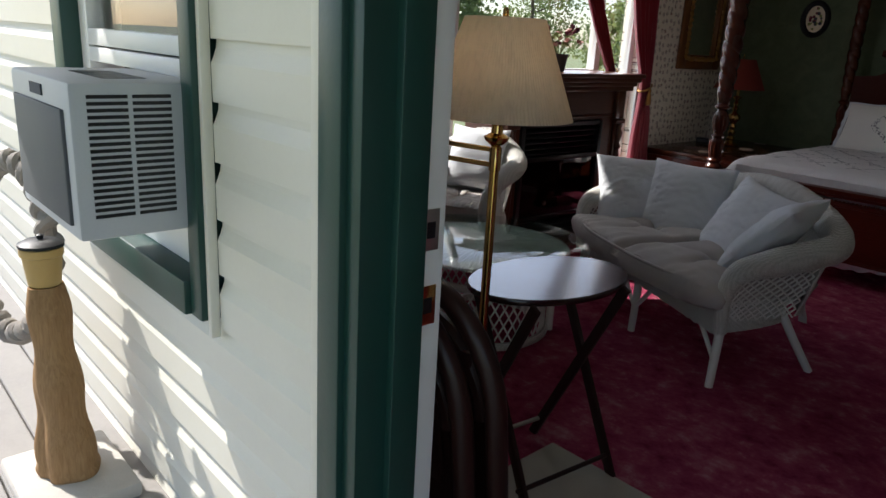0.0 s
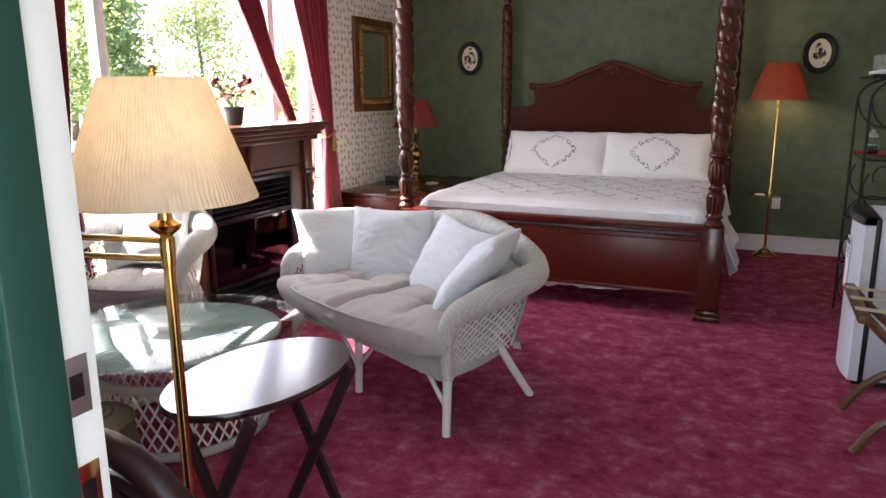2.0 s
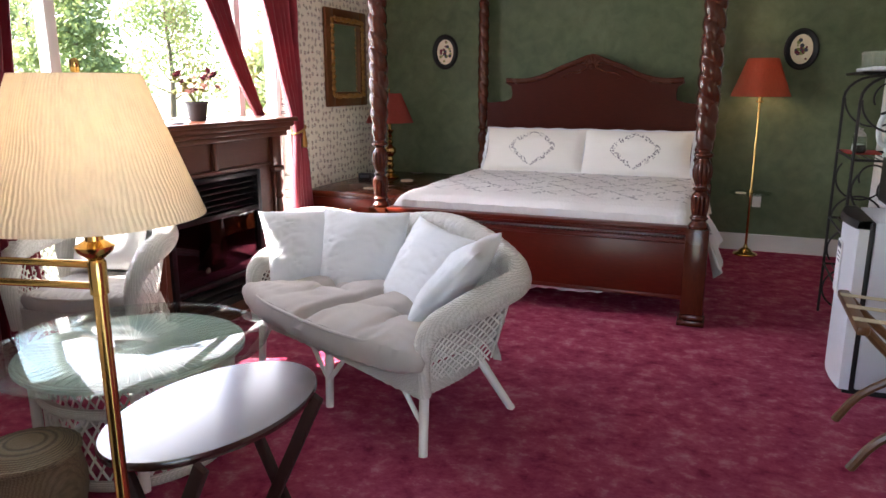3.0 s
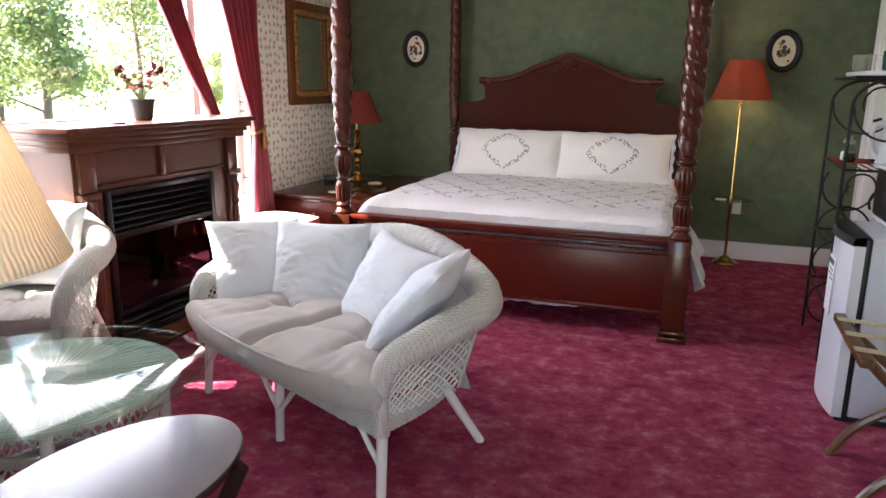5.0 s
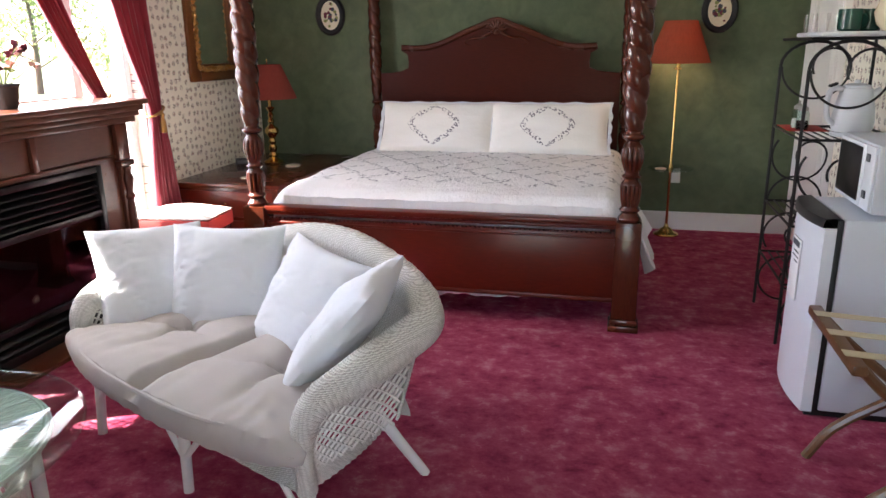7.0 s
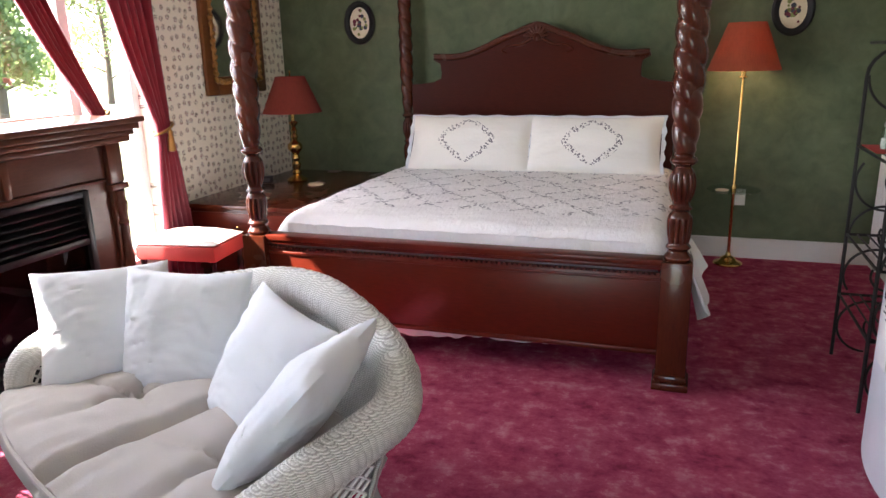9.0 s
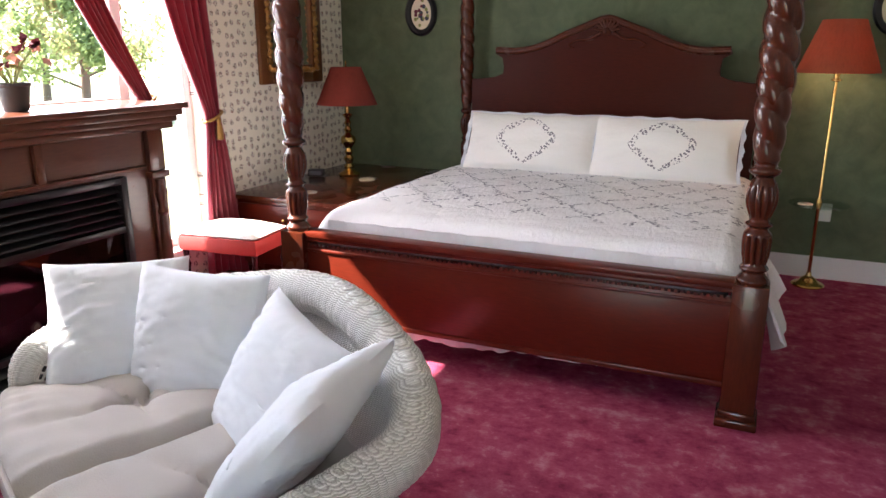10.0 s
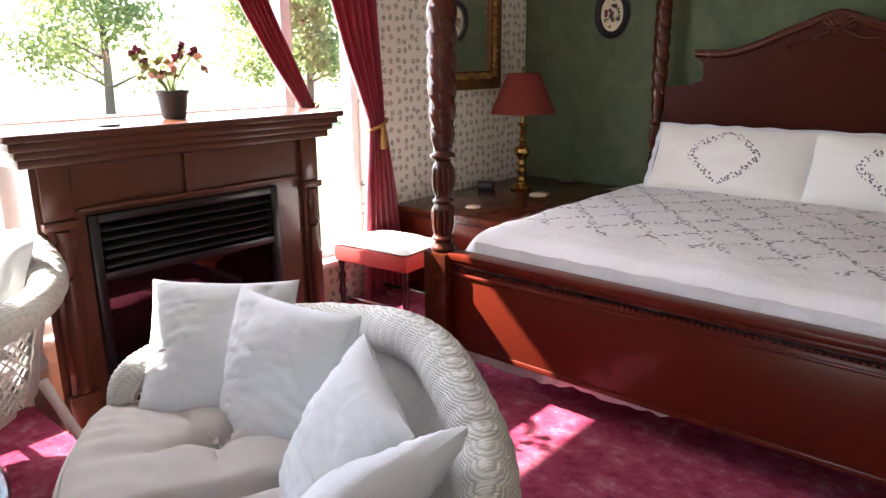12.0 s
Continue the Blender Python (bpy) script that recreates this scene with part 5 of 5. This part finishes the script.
rows = [[Vector((-0.034 * (1 - ((j / 14) * 2 - 1) ** 2) - (0.008 if z < 0.83 else 0), 0.46 * j / 14, z)) for j in range(15)] for z in (0.80, 0.815, 0.835)]
rows.append([Vector((0.05, 0.46 * j / 14, 0.84)) for j in range(15)])
rows.append([Vector((0.05, 0.46 * j / 14, 0.80)) for j in range(15)])
sheet(bm, rows + [rows[0]])
part("handle_strip", bm, FIREBLACK, dr, "black grip along the door top")
bm = B()
box(bm, -0.036, 0.18, 0.44, -0.030, 0.30, 0.70, 0.001)
nt = part("energy_label", bm, PAPERW, dr, "printed paper label")
bm = B()
for z0, z1, y1 in ((0.665, 0.69, 0.29), (0.64, 0.646, 0.27), (0.62, 0.625, 0.28), (0.60, 0.605, 0.25)):
    box(bm, -0.0375, 0.19, z0, -0.0355, y1, z1)
part("print_bar", bm, INK, nt)
bm = B()
box(bm, 0.02, 0.02, 0.0, 0.52, 0.44, 0.03)
part("foot_plinth", bm, BLACK, fg)
mw = thing("microwave", "white compact microwave with dark door on the fridge", "microwave", pose(0.60, 2.80, 0.842))
bm = B()
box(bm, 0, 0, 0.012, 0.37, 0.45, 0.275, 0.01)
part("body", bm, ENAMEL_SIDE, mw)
bm = B()
box(bm, -0.014, 0.12, 0.022, 0.001, 0.44, 0.265, 0.005)
d = part("door", bm, ENAMEL, mw)
bm = B()
box(bm, -0.018, 0.14, 0.04, -0.012, 0.425, 0.25, 0.004)
part("door_window", bm, FIREBLACK, d, "dark door window")
bm = B()
box(bm, -0.012, 0.01, 0.022, 0.001, 0.115, 0.265, 0.004)
pn = part("control_panel", bm, ENAMEL, mw)
for z in (0.08, 0.22):
    bm = B()
    box(bm, -0.018, 0.05, z - 0.015, -0.011, 0.085, z + 0.015, 0.003)
    part("button", bm, GRILLE, pn)
for y in (0.05, 0.40):
    bm = B()
    lathe(bm, [(0.015, 0), (0.015, 0.014)], 12, pose(0.18, y, 0))
    part("foot", bm, BLACK, mw)
single("paper_box", box(B(), 0.80, 2.84, 1.117, 0.98, 2.95, 1.24, 0.004), PAPERW, "white card box on the microwave", "box")

# ---- wrought iron rack ----
rk = thing("iron_rack", "black wrought iron shelf rack with scroll sides", "rack")
RX0, RX1, RY0, RY1 = 0.50, 0.95, 3.56, 4.19
for x in (RX0, RX1):
    for y in (RY0, RY1):
        bm = B()
        tube(bm, [(x, y, 0), (x, y, 1.36 if x == RX0 else 1.60)], 0.0085, 8)
        part("upright", bm, BLACK, rk)
for y in (RY0, RY1):
    bm = B()
    tube(bm, [(RX0, y, 1.36)] + [(RX0 + 0.17 - 0.17 * math.cos(a), y, 1.36 + 0.13 * math.sin(a)) for a in [k * math.pi / 12 for k in range(1, 13)]], 0.0085, 8)
    part("top_hoop", bm, BLACK, rk)
    for zc, sg, R, sweep in ((1.36, -1, 0.17, 1.0), (0.88, -1, 0.14, 1.2), (0.62, 1, 0.14, 1.0), (0.42, 1, 0.13, 1.2), (0.16, 1, 0.13, 1.5)):
        bm = B()
        cx, q = RX0 + 0.008 + R, R * 0.55
        arc = [math.pi * (1 - sweep + sweep * k / 30) for k in range(31)]
        tube(bm, [(cx - R * math.cos(a), y, zc + sg * R * math.sin(a)) for a in arc] + [(cx + R - q + q * math.cos(a), y, zc - sg * q * math.sin(a)) for a in [k * 0.24 for k in range(1, 16)]], 0.006, 6)
        part("scroll", bm, BLACK, rk)
for zs in (0.32, 0.62, 1.04, 1.50):
    sh = B()
    tube(sh, [(RX0, RY0, zs), (RX1, RY0, zs), (RX1, RY1, zs), (RX0, RY1, zs)], 0.007, 6, True)
    s_ = part("shelf_frame", sh, BLACK, rk)
    for k in range(9):
        x = RX0 + 0.045 * (k + 1)
        bm = B()
        tube(bm, [(x, RY0, zs), (x, RY1, zs)], 0.004, 6)
        part("shelf_wire", bm, BLACK, s_)
single("serving_tray", box(B(), 0.52, 3.50, 1.508, 0.93, 4.0, 1.53, 0.008), ENAMEL, "white tray on the rack's top shelf", "tray")
for x, y in ((0.56, 3.92), (0.60, 3.84), (0.66, 3.90)):
    single("glass_tumbler", lathe(B(), [(0.026, 0), (0.032, 0.09), (0.029, 0.09), (0.023, 0.006)], 20), GLASS, "clear drinking glass on the white tray", "glass", "tumblers", m=pose(x, y, 1.53))
for x, y in ((0.69, 3.74), (0.79, 3.80)):
    mg = thing("mug", "dark green glazed mug on the white tray", "mug", pose(x, y, 1.53) @ Matrix.Scale(1.2, 4), "mugs")
    part("cup", lathe(B(), [(0.03, 0), (0.042, 0.01), (0.044, 0.085), (0.040, 0.085), (0.036, 0.012)], 24), GREENCUP, mg)
    bm = B()
    tube(bm, [(0.042 + 0.024 * math.sin(a), 0, 0.045 - 0.026 * math.cos(a)) for a in [k * math.pi / 8 for k in range(9)]], 0.005, 6)
    part("handle", bm, GREENCUP, mg)
single("round_vase", lathe(B(), [(0.04, 0), (0.07, 0.03), (0.085, 0.08), (0.07, 0.13), (0.04, 0.155), (0.04, 0.175), (0.032, 0.175), (0.03, 0.15)], 30), CERAMIC, "round cream ceramic jar on the white tray", "jar", m=pose(0.84, 3.62, 1.53))
kt = thing("electric_kettle", "glossy white electric jug kettle on the rack shelf", "kettle", pose(0.75, 3.70, 1.047, 0, 0, 15))
part("base", lathe(B(), [(0.088, 0), (0.092, 0.008), (0.09, 0.02), (0.08, 0.024)], 30), ENAMEL, kt)
bm = B()
lathe(bm, [(0.084, 0.024), (0.092, 0.045), (0.094, 0.08), (0.086, 0.14), (0.074, 0.19), (0.068, 0.215), (0.07, 0.225), (0.06, 0.228)], 36)
tube(bm, [(0.05, 0, 0.16), (0.095, 0, 0.20), (0.115, 0, 0.222)], lambda i: 0.03 - 0.009 * i, 12)
body = part("body", bm, ENAMEL, kt)
part("lid", lathe(B(), [(0.062, 0.226), (0.06, 0.24), (0.03, 0.248), (0.014, 0.25), (0.014, 0.262), (0.004, 0.266)], 26), ENAMEL, body)
bm = B()
tube(bm, spline([(-0.06, 0, 0.222), (-0.115, 0, 0.225), (-0.135, 0, 0.17), (-0.125, 0, 0.09), (-0.088, 0, 0.06)], 16), 0.013, 10)
part("handle", bm, ENAMEL, body)
bm = B()
obox(bm, pose(-0.115, 0, 0.243, 0, -20, 0), 0.04, 0.024, 0.012, 0.004)
part("switch", bm, BLACK, body, "black lid switch")
for x, y in ((0.58, 4.02), (0.58, 3.92)):
    sk = thing("condiment_jar", "small glass jar with metal lid on the rack shelf", "jar", pose(x, y, 1.047), "condiment jars")
    part("glass", lathe(B(), [(0.03, 0), (0.034, 0.02), (0.03, 0.09), (0.022, 0.1)], 18), TABLE_GLASS, sk)
    part("contents", lathe(B(), [(0.026, 0.004), (0.03, 0.02), (0.028, 0.05)], 16), PAPERW if y > 4 else DARKWOOD, sk)
    part("lid", lathe(B(), [(0.024, 0.1), (0.024, 0.115), (0.006, 0.13), (0.006, 0.145)], 16), STEEL, sk)
single("place_mat", box(B(), 0.51, 3.88, 1.046, 0.70, 4.17, 1.05, 0.001), REDVELVET, "dark red mat on the rack shelf", "mat")

# ---- luggage rack ----
lg = thing("luggage_rack", "folding wooden luggage rack with tan webbing straps", "luggage rack", pose(0.69, 2.19, 0))
for y in (0.30, -0.14):
    for sg in (1, -1):
        bm = B()
        tube(bm, spline([(sg * 0.29, y + 0.02 * sg, 0.0), (sg * 0.20, y + 0.02 * sg, 0.14), (0, y + 0.02 * sg, 0.29), (-sg * 0.20, y + 0.02 * sg, 0.46), (-sg * 0.31, y + 0.02 * sg, 0.57)], 14), 0.018, 8)
        part("leg", bm, OAK, lg)
for x in (-0.31, 0.31):
    bm = B()
    box(bm, x - 0.022, -0.19, 0.545, x + 0.022, 0.34, 0.58, 0.008)
    part("top_rail", bm, OAK, lg)
for y in (0.24, 0.07, -0.10):
    bm = B()
    rows = [[Vector((-0.335 + 0.67 * i / 14, y + d, 0.585 - 0.012 * math.sin(math.pi * i / 14))) for i in range(15)] for d in (-0.022, 0.022)]
    sheet(bm, rows)
    part("strap", thick(bm, 0.003), WEBBING, lg)
bm = B()
tube(bm, [(0.0, -0.14, 0.29), (0.0, 0.30, 0.29)], 0.009, 8)
part("cross_bar", bm, OAK, lg)

# ---- mat inside the door ----
single("door_mat", box(B(), -0.42, -0.32, 0, 0.42, 0.32, 0.012, 0.004), BEIGE, "beige rug on the carpet inside the door", "mat", m=pose(-0.84, 0.28, 0, 0, 0, 1))

# ---- porch ----
YS = YE
siding = tagged(new("siding"), "cream lapped siding on the porch wall", "", "", "structure")
for x0, x1, zlo, zhi in ((-6.5, -2.56, -0.27, 2.7), (-1.425, -0.99, -0.27, 2.7), (-2.56, -1.425, -0.27, 0.70), (DR + 0.2, 3.5, -0.27, 2.7)):
    n0 = round((zhi - zlo) / 0.1367)
    for k in range(n0):
        z = zlo + k * 0.1367
        if z + 0.1367 > zhi + 0.02:
            continue
        bm = B()
        face = ((YS - 0.020, z), (YS - 0.021, z + 0.085), (YS - 0.014, z + 0.101), (YS - 0.008, z + 0.118), (YS - 0.006, z + 0.137))
        sheet(bm, [[Vector((x, y, h)) for x in (x0, x1)] for y, h in ((YS + 0.02, z),) + face])
        for x in (x0, x1):
            bm.faces.new([bm.verts.new((x, y, h)) for y, h in face + ((YS + 0.02, z + 0.137), (YS + 0.02, z))])
        part("siding_board", bm, SIDING, siding, "", False)
bm = B()
box(bm, -0.995, YS - 0.032, -0.3, DL - 0.119, YS + 0.02, 2.7, 0.008)
part("corner_strip", bm, SIDING, siding)
bm = B()
box(bm, -1.445, YS - 0.045, 0.66, -1.425, YS - 0.02, 2.1, 0.004)
part("edge_strip", bm, SIDING, siding)

window_2 = tagged(new("window_2"), "small porch window in dark green trim holding an air conditioner", "", "", "structure")
for n, b in (("trim_side", (-1.51, -1.445, 0.70, 2.05)), ("trim_side", (-2.55, -2.44, 0.70, 2.05)), ("trim_sill", (-2.44, -1.51, 0.70, 0.79)), ("trim_head", (-2.44, -1.51, 1.95, 2.05))):
    bm = B()
    box(bm, b[0], YS - 0.06 if n != "trim_sill" else YS - 0.075, b[2], b[1], YS + 0.03, b[3], 0.006)
    part(n, bm, TEAL, window_2, "dark green painted trim")
for n, b in (("sash_stile", (-2.44, -2.36, 0.79, 1.95)), ("sash_stile", (-1.55, -1.51, 0.79, 1.95)), ("sash_rail", (-2.36, -1.55, 1.32, 1.37)), ("sash_rail", (-2.36, -1.55, 0.79, 0.90)), ("sash_rail", (-2.36, -1.55, 1.27, 1.315))):
    bm = B()
    box(bm, b[0], YS - 0.005, b[2], b[1], YS + 0.05, b[3], 0.005)
    part(n, bm, WHITE, window_2)
bm = B()
box(bm, -2.36, YS + 0.02, 1.37, -1.55, YS + 0.026, 1.95)
part("pane", bm, GLASS, window_2, "", False)
bm = B()
box(bm, -2.36, YS + 0.10, 0.9, -1.55, YS + 0.11, 1.95)
part("blind", bm, GRILLE, window_2, "dark drawn blind", False)

ac = thing("air_conditioner", "pale grey window air conditioner jutting over the porch", "air conditioner")
AX0, AX1, AY0, AZ0, AZ1 = -2.0, -1.50, -0.86, 0.925, 1.27
bm = B()
box(bm, AX0, AY0, AZ0, AX1, YS + 0.02, AZ1, 0.01)
part("case", bm, GREYPLASTIC, ac)
bm = B()
box(bm, AX0 + 0.04, AY0 - 0.008, AZ0 + 0.03, AX1 - 0.04, AY0 + 0.004, AZ1 - 0.06, 0.003)
part("coil_grille", bm, GRILLE, ac, "dark rear coil grille")
bm = B()
box(bm, AX1 - 0.30, AY0 - 0.004, AZ1 - 0.045, AX1 - 0.2, AY0 + 0.002, AZ1 - 0.02)
part("maker_mark", bm, INK, ac)
for c in range(2):
    for k in range(19):
        bm = B()
        y0 = AY0 + 0.035 + c * 0.095
        box(bm, AX1 - 0.003, y0, AZ0 + 0.05 + k * 0.0145, AX1 + 0.0015, y0 + 0.085, AZ0 + 0.058 + k * 0.0145)
        part("vent_slot", bm, FIREBLACK, ac, "", False)
for k in range(12):
    bm = B()
    box(bm, AX1 - 0.36 + k * 0.022, AY0 + 0.10, AZ1 - 0.002, AX1 - 0.348 + k * 0.022, AY0 + 0.20, AZ1 + 0.0015)
    part("top_slot", bm, FIREBLACK, ac, "", False)

deck = tagged(new("porch_floor"), "weathered grey plank porch floor", "", "", "structure")
for k in range(22):
    y1 = YE + 0.015 - k * 0.142
    bm = B()
    box(bm, -6.5, y1 - 0.136, -0.09, 3.5, y1, -0.05, 0.004, 1)
    part("plank", bm, DECK, deck, "", False)
bm = B()
box(bm, -3.5, -3.75, 2.62, 3.5, YE - 0.05, 2.74)
structure("porch_ceiling", bm, WHITE, "white boarded porch ceiling")
stump = thing("log_stand", "upright bare log post on a stone slab by the porch wall", "log", pose(-2.11, -0.80, -0.05))
bm = B()
box(bm, -0.2, -0.16, 0, 0.2, 0.16, 0.055, 0.015)
part("stone_slab", bm, ROCK, stump, "pale stone slab")
bm = B()
lathe(bm, [(0.088, 0.055), (0.092, 0.07)] + [(0.086 - 0.03 * k / 20 + 0.006 * math.sin(k * 0.8), 0.09 + 0.028 * k) for k in range(21)] + [(0.05, 0.668)], 40, pose(0, 0, 0), lambda r, z, a: r * (1 + 0.07 * math.sin(2 * a + z * 5) + 0.035 * math.sin(5 * a - z * 9) - 0.16 * max(0, math.cos(a + 1.2 + z)) ** 30))
for v in bm.verts:
    v.co.x -= 0.10 * max(0, v.co.z - 0.055)
part("log", bm, LOG, stump)
jar = thing("lidded_jar", "ochre pottery jar with a dark lid on the log", "jar", pose(-2.17, -0.80, 0.615) @ Matrix.Scale(0.74, 4))
part("jar", lathe(B(), [(0.05, 0), (0.062, 0.01), (0.075, 0.13), (0.082, 0.135), (0.082, 0.165), (0.07, 0.17)], 28), TERRA, jar)
part("lid", lathe(B(), [(0.085, 0.17), (0.085, 0.182), (0.06, 0.195), (0.012, 0.2), (0.014, 0.215), (0.004, 0.22)], 28), BLACK, jar, "dark lid with knob")
bm = B()
pts = []
for i in range(260):
    a = i / 260 * 2 * math.pi
    b = a * 26
    pts.append(((0.30 + 0.022 * math.cos(b)) * math.cos(a), 0.022 * math.sin(b), (0.30 + 0.022 * math.cos(b)) * math.sin(a)))
tube(bm, pts, 0.022, 8, True)
pts = [(0.30 * math.cos(2 * math.pi * i / 60), 0, 0.30 * math.sin(2 * math.pi * i / 60)) for i in range(60)]
tube(bm, pts, 0.026, 8, True)
single("rope_wreath", bm, ROPE, "grey twisted rope wreath leaning on the porch wall", "wreath", m=pose(-2.62, -0.80, 0.62, -8, 0, 10))

# ---- outdoors ----
bm = B()
bmesh.ops.create_grid(bm, x_segments=1, y_segments=1, size=400, matrix=Matrix.Translation((0, 0, -0.55)))
structure("ground", bm, GRASS, "green lawn around the house")


def tree(x, y, h, seed, label):
    rng = random.Random(seed)
    ob = thing("tree", label, "tree", pose(x, y, -0.55), "garden trees")
    bm = B()
    tube(bm, spline([(0, 0, 0), (0.1, 0.05, h * 0.3), (-0.1, 0.1, h * 0.6), (0.05, 0, h * 0.92)], 14), lambda i: 0.17 * (1 - i / 15), 10)
    cl = []
    for k in range(16):
        a = rng.uniform(0, 6.28)
        z0 = h * rng.uniform(0.12, 0.8)
        L = h * 0.36 * (1.05 - z0 / h)
        tip = Vector((L * math.cos(a), L * math.sin(a), z0 + L * 0.45))
        tube(bm, spline([(0, 0, z0), tip * 0.5 + Vector((0, 0, z0 * 0.5)), tip], 6), lambda i: 0.05 * (1 - i / 7), 6)
        cl += [tip, tip * 0.72 + Vector((0, 0, z0 * 0.28))]
    part("trunk", bm, BARK, ob)
    verts, faces = [], []
    for c in cl:
        R = h * rng.uniform(0.09, 0.15)
        for k in range(190):
            d = Vector((rng.gauss(0, 1), rng.gauss(0, 1), rng.gauss(0, 0.8)))
            p = c + d * R * 0.55
            e = Vector((rng.gauss(0, 1), rng.gauss(0, 1), rng.gauss(0, 1))).normalized()
            f = e.orthogonal().normalized()
            s = rng.uniform(0.07, 0.13)
            b = len(verts)
            verts += [p - e * s, p + f * s * 0.5, p + e * s, p - f * s * 0.5]
            faces.append((b, b + 1, b + 2, b + 3))
    me = bpy.data.meshes.new("crown")
    me.from_pydata([tuple(v) for v in verts], [], faces)
    me.materials.append(LEAF)
    cr = new("crown", me)
    cr.parent = ob
    return ob


for k, (x, y, h) in enumerate(((-21, 5.0, 6.5), (-24, 12.0, 7.5), (-20, 17.0, 6.0), (-27, 21, 8), (-25, -2.0, 7.0), (-17, 24, 5.5), (-30, 8.0, 9.0), (-28, 30, 9))):
    tree(x, y, h, 20 + k, "leafy green garden tree beyond the window")
